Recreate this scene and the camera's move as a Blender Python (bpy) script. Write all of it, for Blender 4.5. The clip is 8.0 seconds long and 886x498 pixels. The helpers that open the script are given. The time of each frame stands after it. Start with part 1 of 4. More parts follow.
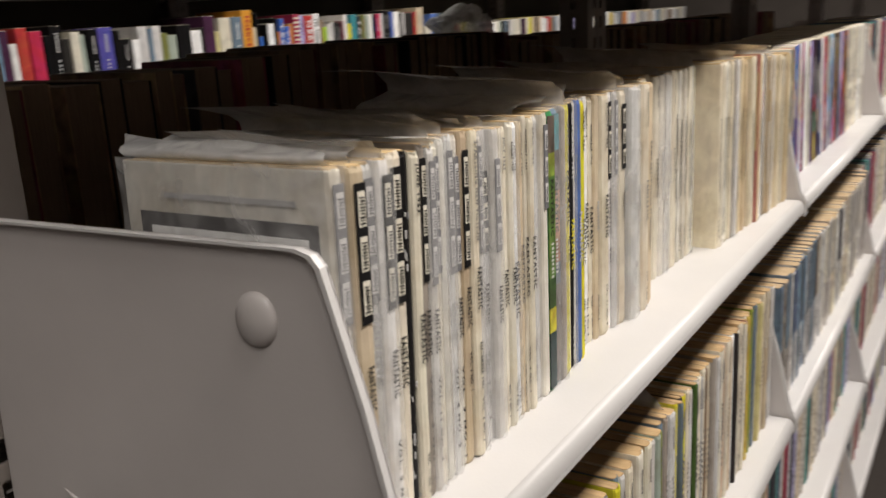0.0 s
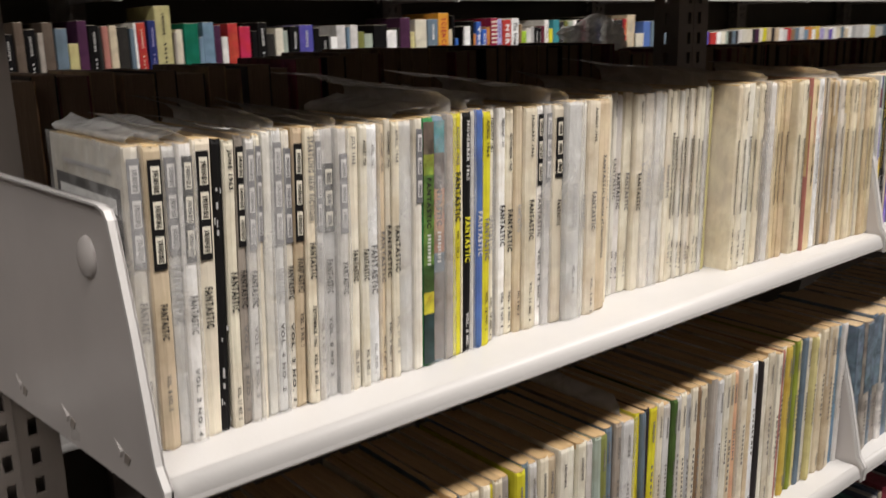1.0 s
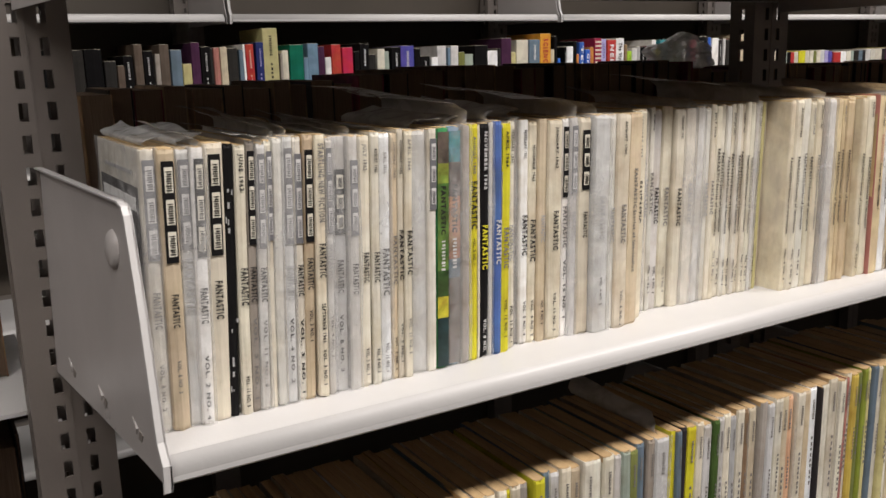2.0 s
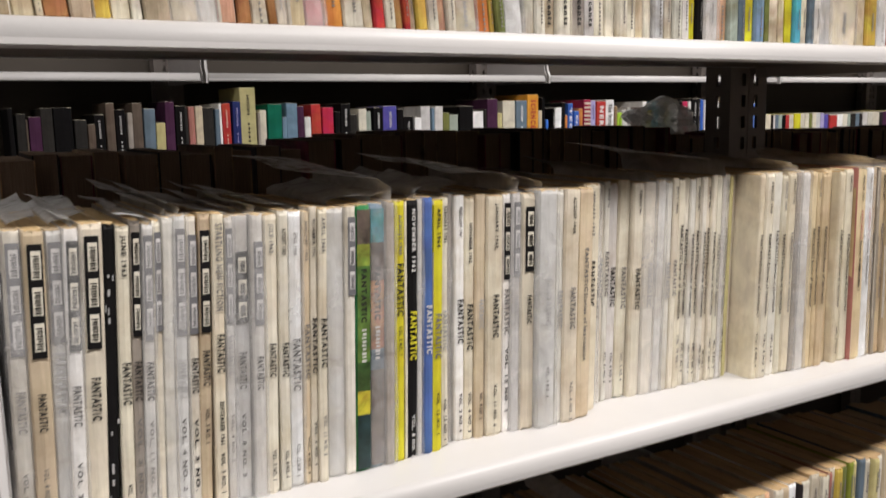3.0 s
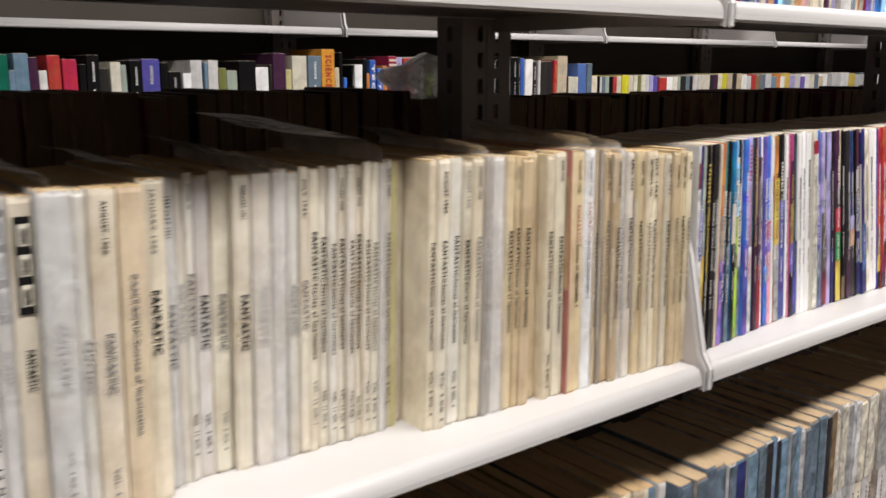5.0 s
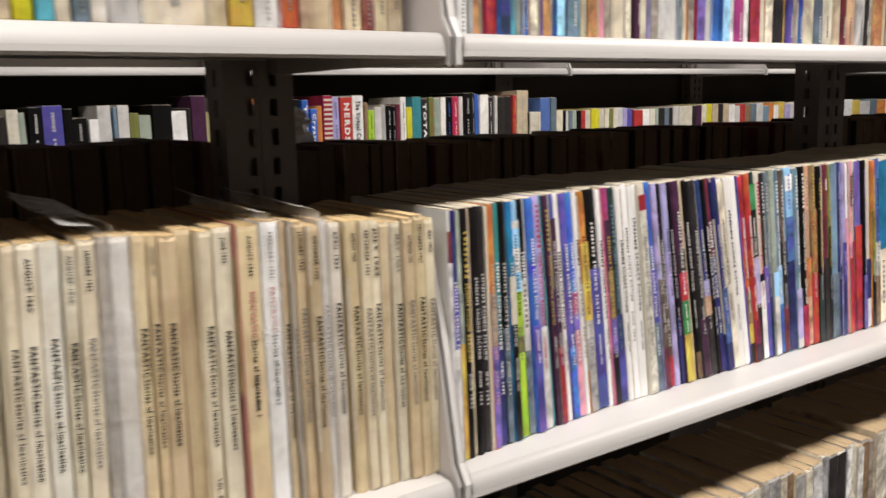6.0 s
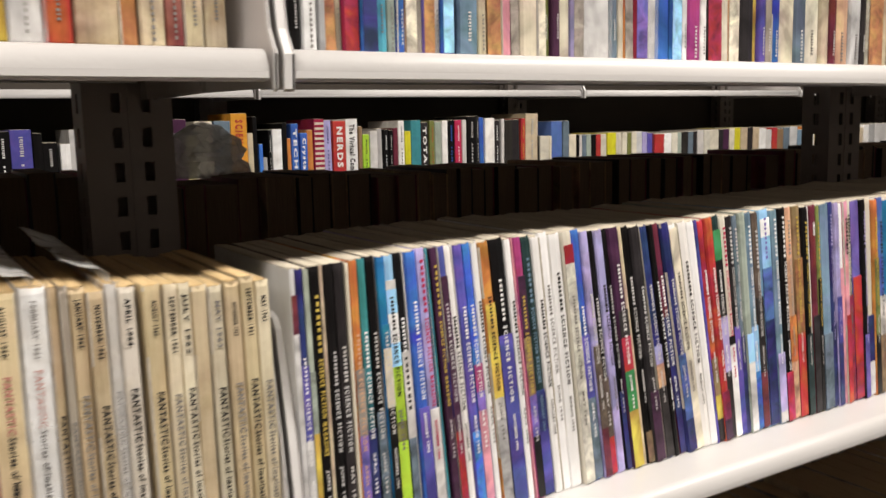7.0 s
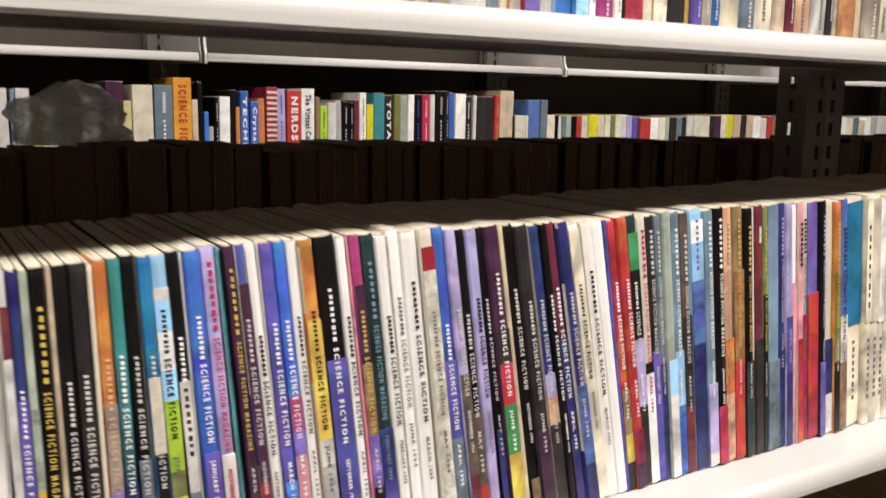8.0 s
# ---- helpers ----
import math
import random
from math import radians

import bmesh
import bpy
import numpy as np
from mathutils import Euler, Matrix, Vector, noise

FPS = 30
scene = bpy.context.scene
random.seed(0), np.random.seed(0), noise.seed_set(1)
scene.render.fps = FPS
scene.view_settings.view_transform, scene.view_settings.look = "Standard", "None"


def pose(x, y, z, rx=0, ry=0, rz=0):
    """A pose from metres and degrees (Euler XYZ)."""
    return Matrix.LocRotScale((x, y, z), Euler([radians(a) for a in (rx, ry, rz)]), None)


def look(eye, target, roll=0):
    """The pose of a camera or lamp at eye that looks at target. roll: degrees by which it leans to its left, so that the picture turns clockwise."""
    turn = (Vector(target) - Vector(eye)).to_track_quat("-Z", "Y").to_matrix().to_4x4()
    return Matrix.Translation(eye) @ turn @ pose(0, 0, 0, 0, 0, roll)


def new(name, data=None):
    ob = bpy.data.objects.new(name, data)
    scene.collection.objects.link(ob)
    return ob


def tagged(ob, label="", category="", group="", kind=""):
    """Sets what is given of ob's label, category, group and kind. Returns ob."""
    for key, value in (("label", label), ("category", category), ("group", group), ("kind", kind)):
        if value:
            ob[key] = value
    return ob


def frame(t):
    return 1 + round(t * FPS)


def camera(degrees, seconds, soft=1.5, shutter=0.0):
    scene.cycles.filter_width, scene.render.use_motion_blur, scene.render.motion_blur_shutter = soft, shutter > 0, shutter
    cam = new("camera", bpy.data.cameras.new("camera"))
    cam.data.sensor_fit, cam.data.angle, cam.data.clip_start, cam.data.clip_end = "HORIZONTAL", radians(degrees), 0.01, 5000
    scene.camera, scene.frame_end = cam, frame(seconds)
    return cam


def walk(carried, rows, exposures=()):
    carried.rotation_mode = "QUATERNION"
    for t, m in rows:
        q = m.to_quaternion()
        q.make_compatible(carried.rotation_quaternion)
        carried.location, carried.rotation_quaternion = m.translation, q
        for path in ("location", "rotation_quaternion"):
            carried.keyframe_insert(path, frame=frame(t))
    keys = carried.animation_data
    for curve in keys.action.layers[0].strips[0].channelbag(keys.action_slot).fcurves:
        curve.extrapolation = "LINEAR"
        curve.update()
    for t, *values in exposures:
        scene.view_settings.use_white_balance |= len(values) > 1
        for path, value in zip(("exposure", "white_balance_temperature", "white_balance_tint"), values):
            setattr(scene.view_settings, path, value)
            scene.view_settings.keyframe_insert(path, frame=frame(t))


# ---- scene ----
cam = camera(53.2, 8.0, shutter=0.4)
PATH = [
    (0, (0.532, 0.008, 1.397), (2.164, 1.047, 0.892), -3.4),
    (0.2, (0.556, -0.035, 1.393), (2.094, 1.135, 0.878), -3.1),
    (0.5, (0.591, -0.117, 1.387), (1.992, 1.223, 0.895), -1.5),
    (0.8, (0.628, -0.214, 1.4), (1.913, 1.249, 0.94), -1.8),
    (1, (0.646, -0.251, 1.396), (1.88, 1.249, 0.918), -1.4),
    (1.2, (0.66, -0.274, 1.39), (1.812, 1.283, 0.892), -1.8),
    (2.3, (0.722, -0.325, 1.386), (1.716, 1.362, 0.978), -1.5),
    (2.5, (0.739, -0.311, 1.385), (1.767, 1.357, 0.986), -1.3),
    (3, (0.789, -0.294, 1.396), (1.793, 1.41, 1.095), -1.1),
    (3.5, (0.824, -0.291, 1.398), (1.791, 1.442, 1.156), -1.6),
    (4, (0.885, -0.278, 1.4), (1.984, 1.366, 1.097), -0.5),
    (4.5, (0.979, -0.227, 1.391), (2.191, 1.319, 1.016), 0.3),
    (4.7, (1.014, -0.214, 1.392), (2.248, 1.307, 0.988), 0.2),
    (5.8, (1.322, -0.255, 1.408), (2.444, 1.364, 1.063), -1.7),
    (6, (1.368, -0.26, 1.406), (2.504, 1.353, 1.079), -1.4),
    (6.5, (1.454, -0.253, 1.399), (2.59, 1.355, 1.049), -2.3),
    (7, (1.535, -0.221, 1.41), (2.585, 1.458, 1.131), -1.3),
    (7.5, (1.626, -0.187, 1.415), (2.674, 1.494, 1.141), 0.3),
    (8, (1.688, -0.161, 1.403), (2.724, 1.518, 1.076), 0.9),
]
walk(cam, [(t, look(eye, target, roll)) for t, eye, target, roll in PATH], exposures=((0.0, -0.16, 6680, 11), (0.5, -0.17, 6650, 11), (1.0, -0.12, 6600, 11), (2.5, -0.17, 6470, 12), (3.5, -0.08, 6430, 12), (4.8, -0.07, 6400, 12), (6.0, -0.14, 6680, 11), (7.0, -0.12, 6850, 11), (8.0, 0.02, 6880, 11)))

# ---- world and lamps ----
world = bpy.data.worlds.new("world")
scene.world = world
world.use_nodes = True
world.node_tree.nodes["Background"].inputs[0].default_value = (1.0, 0.80, 0.66, 1)
world.node_tree.nodes["Background"].inputs[1].default_value = 0.013


def tube_lamp(x, y, z, length, watts):
    data = bpy.data.lights.new("ceiling_tube", "AREA")
    data.shape, data.size, data.size_y = "RECTANGLE", length, 0.26
    data.energy, data.color = watts, (1.0, 0.95, 0.905)
    ob = new("ceiling_tube", data)
    ob.location = (x, y, z)
    return ob


# two rows of ceiling tubes, one over each aisle
# the lamp at -0.45 is an unseen fill, added to brighten the end plate
for x, watts in ((-0.45, 29), (1.05, 41.5), (2.4, 42.5), (3.75, 38)):
    tube_lamp(x, -0.63, 2.90, 1.25, watts)
for x in (2.75, 3.95):
    tube_lamp(x, 1.05, 2.90, 1.22, 19)


# ---- materials ----
def material(name, rough=0.5, metal=0.0):
    m = bpy.data.materials.new(name)
    m.use_nodes = True
    nt = m.node_tree
    p = nt.nodes["Principled BSDF"]
    p.inputs["Roughness"].default_value, p.inputs["Metallic"].default_value = rough, metal
    return m, nt, p


def node(nt, kind, **values):
    n = nt.nodes.new(kind)
    for key, value in values.items():
        n.inputs[key.replace("_", " ")].default_value = value
    return n


def ramp(nt, stops):
    n = nt.nodes.new("ShaderNodeValToRGB")
    e = n.color_ramp.elements
    while len(e) < len(stops):
        e.new(0.5)
    for el, (at, col) in zip(e, stops):
        el.position, el.color = at, (*col, 1)
    return n


def mix(nt, mode, fac, a, b):
    n = nt.nodes.new("ShaderNodeMix")
    n.data_type, n.blend_type = "RGBA", mode
    for slot, v in ((0, fac), (6, a), (7, b)):
        if hasattr(v, "is_output"):
            nt.links.new(v, n.inputs[slot])
        else:
            n.inputs[slot].default_value = v if slot == 0 else (*v, 1)
    return n.outputs[2]


def bump(nt, p, height, strength, distance):
    b = node(nt, "ShaderNodeBump", Strength=strength, Distance=distance)
    nt.links.new(height, b.inputs["Height"])
    nt.links.new(b.outputs[0], p.inputs["Normal"])


def painted(name, colour, rough, grime=0.25):
    """Enamelled sheet steel with fine orange peel and smudges."""
    m, nt, p = material(name, rough)
    co = nt.nodes.new("ShaderNodeTexCoord")
    big = node(nt, "ShaderNodeTexNoise", Scale=7.0, Detail=5.0)
    fine = node(nt, "ShaderNodeTexNoise", Scale=420.0, Detail=2.0)
    nt.links.new(co.outputs["Object"], big.inputs["Vector"])
    nt.links.new(co.outputs["Object"], fine.inputs["Vector"])
    r = ramp(nt, [(0.3, tuple(c * (1 - grime) for c in colour)), (0.62, colour)])
    nt.links.new(big.outputs[0], r.inputs[0])
    nt.links.new(r.outputs[0], p.inputs["Base Color"])
    rr = ramp(nt, [(0.3, (rough + 0.15,) * 3), (0.7, (rough - 0.06,) * 3)])
    nt.links.new(big.outputs[0], rr.inputs[0])
    nt.links.new(rr.outputs[0], p.inputs["Roughness"])
    bump(nt, p, fine.outputs[0], 0.08, 0.001)
    return m


SHELF_PAINT = painted("shelf_enamel", (0.57, 0.56, 0.55), 0.34, 0.06)
# the shade under the shelves, put into a colour darker than the enamel
SHADE_PAINT = painted("painted_shade", (0.25, 0.22, 0.195), 0.5, 0.2)
PANEL_PAINT = painted("bracket_enamel", (0.50, 0.47, 0.455), 0.30, 0.12)
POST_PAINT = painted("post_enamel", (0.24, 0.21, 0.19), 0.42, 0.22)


def paper_cover(name, rough, stain, coat=0.0, fade=0.0):
    """Printed card whose colour is the object's own; stains, fading and rubbed streaks vary from copy to copy."""
    m, nt, p = material(name, rough)
    info = nt.nodes.new("ShaderNodeObjectInfo")
    co = nt.nodes.new("ShaderNodeNewGeometry")
    shift = nt.nodes.new("ShaderNodeVectorMath")
    shift.operation = "MULTIPLY_ADD"
    shift.inputs[1].default_value = (1, 1, 1)
    seed = nt.nodes.new("ShaderNodeCombineXYZ")
    many = nt.nodes.new("ShaderNodeMath")
    many.operation = "MULTIPLY"
    many.inputs[1].default_value = 37.0
    nt.links.new(info.outputs["Random"], many.inputs[0])
    for k in range(3):
        nt.links.new(many.outputs[0], seed.inputs[k])
    nt.links.new(co.outputs["Position"], shift.inputs[0])
    nt.links.new(seed.outputs[0], shift.inputs[2])
    blot = node(nt, "ShaderNodeTexNoise", Scale=22.0, Detail=6.0, Roughness=0.65)
    nt.links.new(shift.outputs[0], blot.inputs["Vector"])
    stretch = nt.nodes.new("ShaderNodeMapping")
    stretch.inputs["Scale"].default_value = (900, 120, 28)
    nt.links.new(shift.outputs[0], stretch.inputs[0])
    streak = node(nt, "ShaderNodeTexNoise", Scale=1.0, Detail=4.0, Roughness=0.7)
    nt.links.new(stretch.outputs[0], streak.inputs["Vector"])
    r1 = ramp(nt, [(0.46, (1, 1, 1)), (0.74, (1 - 0.45 * stain, 1 - 0.56 * stain, 1 - 0.70 * stain))])
    nt.links.new(blot.outputs[0], r1.inputs[0])
    r2 = ramp(nt, [(0.25, (1 - 0.35 * stain,) * 3), (0.55, (1, 1, 1))])
    nt.links.new(streak.outputs[0], r2.inputs[0])
    c = mix(nt, "MULTIPLY", 1.0, info.outputs["Color"], r1.outputs[0])
    c = mix(nt, "MULTIPLY", 0.8, c, r2.outputs[0])
    if fade:
        wide = node(nt, "ShaderNodeTexNoise", Scale=26.0, Detail=4.0, Distortion=1.2)
        nt.links.new(shift.outputs[0], wide.inputs["Vector"])
        hsv = nt.nodes.new("ShaderNodeHueSaturation")
        for out, slot, lo, hi in ((0, "Value", 1 - fade, 1 + fade), (1, "Hue", 0.5 - 0.09 * fade, 0.5 + 0.09 * fade)):
            rng = nt.nodes.new("ShaderNodeMapRange")
            for k, v in enumerate((0.33, 0.67, lo, hi)):
                rng.inputs[k + 1].default_value = v
            nt.links.new(wide.outputs[out], rng.inputs[0])
            nt.links.new(rng.outputs[0], hsv.inputs[slot])
        nt.links.new(c, hsv.inputs["Color"])
        c = hsv.outputs[0]
    nt.links.new(c, p.inputs["Base Color"])
    p.inputs["Specular IOR Level"].default_value = 0.16 if rough < 0.65 else 0.06
    p.inputs["Coat Weight"].default_value = coat
    p.inputs["Coat Roughness"].default_value = 0.25
    bump(nt, p, streak.outputs[0], 0.25, 0.0008)
    return m


OLD_COVER = paper_cover("old_card", 0.62, 0.58, 0.0, 0.10)
GLOSS_COVER = paper_cover("glossy_card", 0.40, 0.16, 0.15, 0.38)
PLAIN_COVER = paper_cover("cloth_cover", 0.7, 0.2, 0.0, 0.12)
PULP_COVER = paper_cover("browned_pulp_card", 0.7, 1.0, 0.0, 0.3)

WHITE_CARD = paper_cover("white_card", 0.42, 0.07, 0.1, 0.05)
INK = paper_cover("ink", 0.6, 0.3)


def art(name):
    """A strip of printed picture: soft patches of colour round the object's own."""
    m, nt, p = material(name, 0.45)
    info = nt.nodes.new("ShaderNodeObjectInfo")
    co = nt.nodes.new("ShaderNodeNewGeometry")
    add = nt.nodes.new("ShaderNodeVectorMath")
    add.operation = "ADD"
    scaled = nt.nodes.new("ShaderNodeVectorMath")
    scaled.operation = "SCALE"
    scaled.inputs["Scale"].default_value = 61.0
    seed = nt.nodes.new("ShaderNodeCombineXYZ")
    for k in range(3):
        nt.links.new(info.outputs["Random"], seed.inputs[k])
    nt.links.new(seed.outputs[0], scaled.inputs[0])
    nt.links.new(co.outputs["Position"], add.inputs[0])
    nt.links.new(scaled.outputs[0], add.inputs[1])
    a = node(nt, "ShaderNodeTexNoise", Scale=70.0, Detail=6.0, Roughness=0.62, Distortion=0.5)
    nt.links.new(add.outputs[0], a.inputs["Vector"])
    hsv = nt.nodes.new("ShaderNodeHueSaturation")
    hue = nt.nodes.new("ShaderNodeMapRange")
    hue.inputs[1].default_value, hue.inputs[2].default_value = 0.3, 0.7
    hue.inputs[3].default_value, hue.inputs[4].default_value = 0.45, 0.55
    nt.links.new(a.outputs["Color"], hue.inputs[0])
    nt.links.new(hue.outputs[0], hsv.inputs["Hue"])
    val = nt.nodes.new("ShaderNodeMapRange")
    val.inputs[1].default_value, val.inputs[2].default_value = 0.32, 0.68
    val.inputs[3].default_value, val.inputs[4].default_value = 0.35, 1.35
    nt.links.new(a.outputs[0], val.inputs[0])
    nt.links.new(val.outputs[0], hsv.inputs["Value"])
    nt.links.new(info.outputs["Color"], hsv.inputs["Color"])
    nt.links.new(hsv.outputs[0], p.inputs["Base Color"])
    return m


ART = art("printed_picture")


def page_edges():
    m, nt, p = material("page_edges", 0.85)
    info = nt.nodes.new("ShaderNodeObjectInfo")
    co = nt.nodes.new("ShaderNodeTexCoord")
    mp = nt.nodes.new("ShaderNodeMapping")
    mp.inputs["Scale"].default_value = (2600, 30, 30)
    nt.links.new(co.outputs["Object"], mp.inputs[0])
    lines = node(nt, "ShaderNodeTexNoise", Scale=1.0, Detail=2.0)
    nt.links.new(mp.outputs[0], lines.inputs["Vector"])
    r = ramp(nt, [(0.3, (0.62, 0.6, 0.58)), (0.6, (1, 1, 1))])
    nt.links.new(lines.outputs[0], r.inputs[0])
    nt.links.new(mix(nt, "MULTIPLY", 1.0, info.outputs["Color"], r.outputs[0]), p.inputs["Base Color"])
    bump(nt, p, lines.outputs[0], 0.4, 0.0006)
    return m


PAGES = page_edges()


def plain(name, colour, rough, scale, depth=0.3):
    m, nt, p = material(name, rough)
    co = nt.nodes.new("ShaderNodeTexCoord")
    n = node(nt, "ShaderNodeTexNoise", Scale=scale, Detail=6.0)
    nt.links.new(co.outputs["Object"], n.inputs["Vector"])
    r = ramp(nt, [(0.3, tuple(c * (1 - depth) for c in colour)), (0.7, colour)])
    nt.links.new(n.outputs[0], r.inputs[0])
    nt.links.new(r.outputs[0], p.inputs["Base Color"])
    bump(nt, p, n.outputs[0], 0.15, 0.002)
    return m


def film(name, low, high):
    """Clear polypropylene, slightly milky where it creases."""
    m, nt, p = material(name, 0.22)
    p.inputs["Base Color"].default_value = (0.82, 0.82, 0.81, 1)
    co = nt.nodes.new("ShaderNodeTexCoord")
    n = node(nt, "ShaderNodeTexNoise", Scale=30.0, Detail=4.0, Distortion=1.5)
    nt.links.new(co.outputs["Object"], n.inputs["Vector"])
    a = nt.nodes.new("ShaderNodeMapRange")
    a.inputs[1].default_value, a.inputs[2].default_value = 0.35, 0.7
    a.inputs[3].default_value, a.inputs[4].default_value = low, high
    nt.links.new(n.outputs[0], a.inputs[0])
    nt.links.new(a.outputs[0], p.inputs["Alpha"])
    bump(nt, p, n.outputs[0], 0.6, 0.004)
    return m


FILM = film("clear_plastic_film", 0.12, 0.36)
FLAP_FILM = film("folded_plastic_film", 0.46, 0.74)
CRINKLED = film("crinkled_plastic_film", 0.62, 0.96)
WORN_EDGE = plain("bare_card", (0.62, 0.57, 0.48), 0.8, 300.0, 0.25)


WALL_PAINT = plain("wall_paint", (0.13, 0.11, 0.095), 0.8, 12.0, 0.12)
BACK_PAINT = plain("back_panel_paint", (0.080, 0.065, 0.050), 0.6, 6.0, 0.2)
CARPET = plain("carpet", (0.050, 0.040, 0.034), 0.95, 160.0, 0.5)
CEILING = plain("ceiling_tile", (0.30, 0.29, 0.275), 0.9, 60.0, 0.12)


def mixed_spines():
    m, nt, p = material("mixed_spines", 0.5)
    geo = nt.nodes.new("ShaderNodeNewGeometry")
    tones = [(0.62, 0.58, 0.50), (0.45, 0.45, 0.47), (0.08, 0.10, 0.16), (0.66, 0.60, 0.46), (0.35, 0.33, 0.50), (0.55, 0.52, 0.48), (0.30, 0.05, 0.08), (0.10, 0.28, 0.26), (0.60, 0.50, 0.36), (0.05, 0.05, 0.06)]
    r = ramp(nt, [(i / len(tones), c) for i, c in enumerate(tones)])
    r.color_ramp.interpolation = "CONSTANT"
    nt.links.new(geo.outputs["Random Per Island"], r.inputs[0])
    co = nt.nodes.new("ShaderNodeTexCoord")
    n = node(nt, "ShaderNodeTexNoise", Scale=120.0, Detail=4.0)
    nt.links.new(co.outputs["Object"], n.inputs["Vector"])
    r2 = ramp(nt, [(0.35, (0.6, 0.57, 0.54)), (0.55, (1, 1, 1))])
    nt.links.new(n.outputs[0], r2.inputs[0])
    nt.links.new(mix(nt, "MULTIPLY", 1.0, r.outputs[0], r2.outputs[0]), p.inputs["Base Color"])
    return m


MIXED_SPINES = mixed_spines()

# ---- palette ----
C = dict(
    cream=(0.67, 0.62, 0.51), pale=(0.72, 0.685, 0.58), white=(0.87, 0.87, 0.86), ivory=(0.72, 0.67, 0.54), tan=(0.54, 0.44, 0.31),
    sand=(0.60, 0.51, 0.37), wheat=(0.62, 0.53, 0.37), brown=(0.26, 0.17, 0.10), taupe=(0.36, 0.32, 0.28), grey=(0.42, 0.42, 0.42), silver=(0.62, 0.61, 0.60),
    slate=(0.14, 0.19, 0.24), charcoal=(0.032, 0.028, 0.030), black=(0.008, 0.0075, 0.008), jade=(0.01, 0.15, 0.09), navy=(0.03, 0.04, 0.16), indigo=(0.10, 0.09, 0.38),
    blue=(0.05, 0.13, 0.50), bright=(0.06, 0.20, 0.66), sky=(0.30, 0.56, 0.82), steel=(0.18, 0.28, 0.38), teal=(0.05, 0.24, 0.28),
    violet=(0.19, 0.14, 0.48), lilac=(0.42, 0.38, 0.66), plum=(0.07, 0.026, 0.062), pink=(0.72, 0.32, 0.40), rose=(0.52, 0.035, 0.10),
    red=(0.47, 0.05, 0.045), crimson=(0.36, 0.03, 0.07), maroon=(0.15, 0.03, 0.05), orange=(0.62, 0.24, 0.07), peach=(0.68, 0.42, 0.27),
    yellow=(0.68, 0.63, 0.04), gold=(0.62, 0.46, 0.10), amber=(0.74, 0.34, 0.05), lime=(0.38, 0.62, 0.06), green=(0.05, 0.25, 0.09), olive=(0.20, 0.22, 0.07),
    sage=(0.36, 0.42, 0.36), magenta=(0.40, 0.06, 0.22), ink=(0.03, 0.028, 0.026), fade=(0.20, 0.19, 0.18), aqua=(0.10, 0.42, 0.55),
    milky=(0.69, 0.665, 0.595), frost=(0.61, 0.60, 0.575), slab=(0.16, 0.16, 0.17), fern=(0.10, 0.19, 0.04), lemon=(0.62, 0.56, 0.05), ocean=(0.02, 0.17, 0.34), straw=(0.58, 0.53, 0.26), brick=(0.45, 0.19, 0.16), cornflower=(0.085, 0.16, 0.42), leaf=(0.06, 0.11, 0.03), moss=(0.26, 0.31, 0.05), pine=(0.02, 0.045, 0.045), umber=(0.13, 0.10, 0.08), rust=(0.42, 0.20, 0.09))


def tint(name, spread=0.06):
    r, g, b = C[name]
    k = 1 + random.uniform(-spread, spread)
    w = random.uniform(-spread, spread) * 0.4
    return (min(0.9, r * k * (1 + w)), min(0.9, g * k), min(0.9, b * k * (1 - w)), 1)


# ---- mesh helpers ----
def mesh_of(name, verts, faces, mat, smooth=False):
    me = bpy.data.meshes.new(name)
    me.from_pydata(verts, [], faces)
    me.materials.append(mat)
    if smooth:
        me.polygons.foreach_set("use_smooth", [True] * len(me.polygons))
    me.update()
    return me


def part(name, bm, mat, parent=None, label=""):
    me = bpy.data.meshes.new(name)
    bmesh.ops.recalc_face_normals(bm, faces=bm.faces)
    bm.to_mesh(me)
    bm.free()
    me.materials.append(mat)
    ob = new(name, me)
    if parent:
        ob.parent = parent
    return tagged(ob, label)


def child(name, me, parent, m, colour=None, label=""):
    ob = new(name, me)
    ob.parent = parent
    ob.matrix_basis = m
    if colour:
        ob.color = colour
    return tagged(ob, label)


def box(bm, x0, y0, z0, x1, y1, z1, bevel=0.0):
    v = [bm.verts.new((x, y, z)) for z in (z0, z1) for y in (y0, y1) for x in (x0, x1)]
    fs = [bm.faces.new([v[i] for i in f]) for f in ((0, 2, 3, 1), (4, 5, 7, 6), (0, 1, 5, 4), (2, 6, 7, 3), (0, 4, 6, 2), (1, 3, 7, 5))]
    if bevel:
        es = list({e for f in fs for e in f.edges})
        bmesh.ops.bevel(bm, geom=es, offset=bevel, segments=2, profile=0.5, affect="EDGES")


def boxes(*rows, bevel=0.0):
    bm = bmesh.new()
    for r in rows:
        box(bm, *r, bevel=bevel)
    return bm


def sheet(bm, outline, axis, at, thick, bevel=0.0):
    """A flat plate from a closed outline in the plane across axis (0: x)."""
    def place(p, d):
        return (d, p[0], p[1]) if axis == 0 else (p[0], d, p[1])
    a = [bm.verts.new(place(p, at)) for p in outline]
    b = [bm.verts.new(place(p, at + thick)) for p in outline]
    n = len(outline)
    fs = [bm.faces.new(a[::-1]), bm.faces.new(b)]
    for i in range(n):
        fs.append(bm.faces.new((a[i], a[(i + 1) % n], b[(i + 1) % n], b[i])))
    if bevel:
        bmesh.ops.bevel(bm, geom=[e for f in fs[:2] for e in f.edges], offset=bevel, segments=1, affect="EDGES")


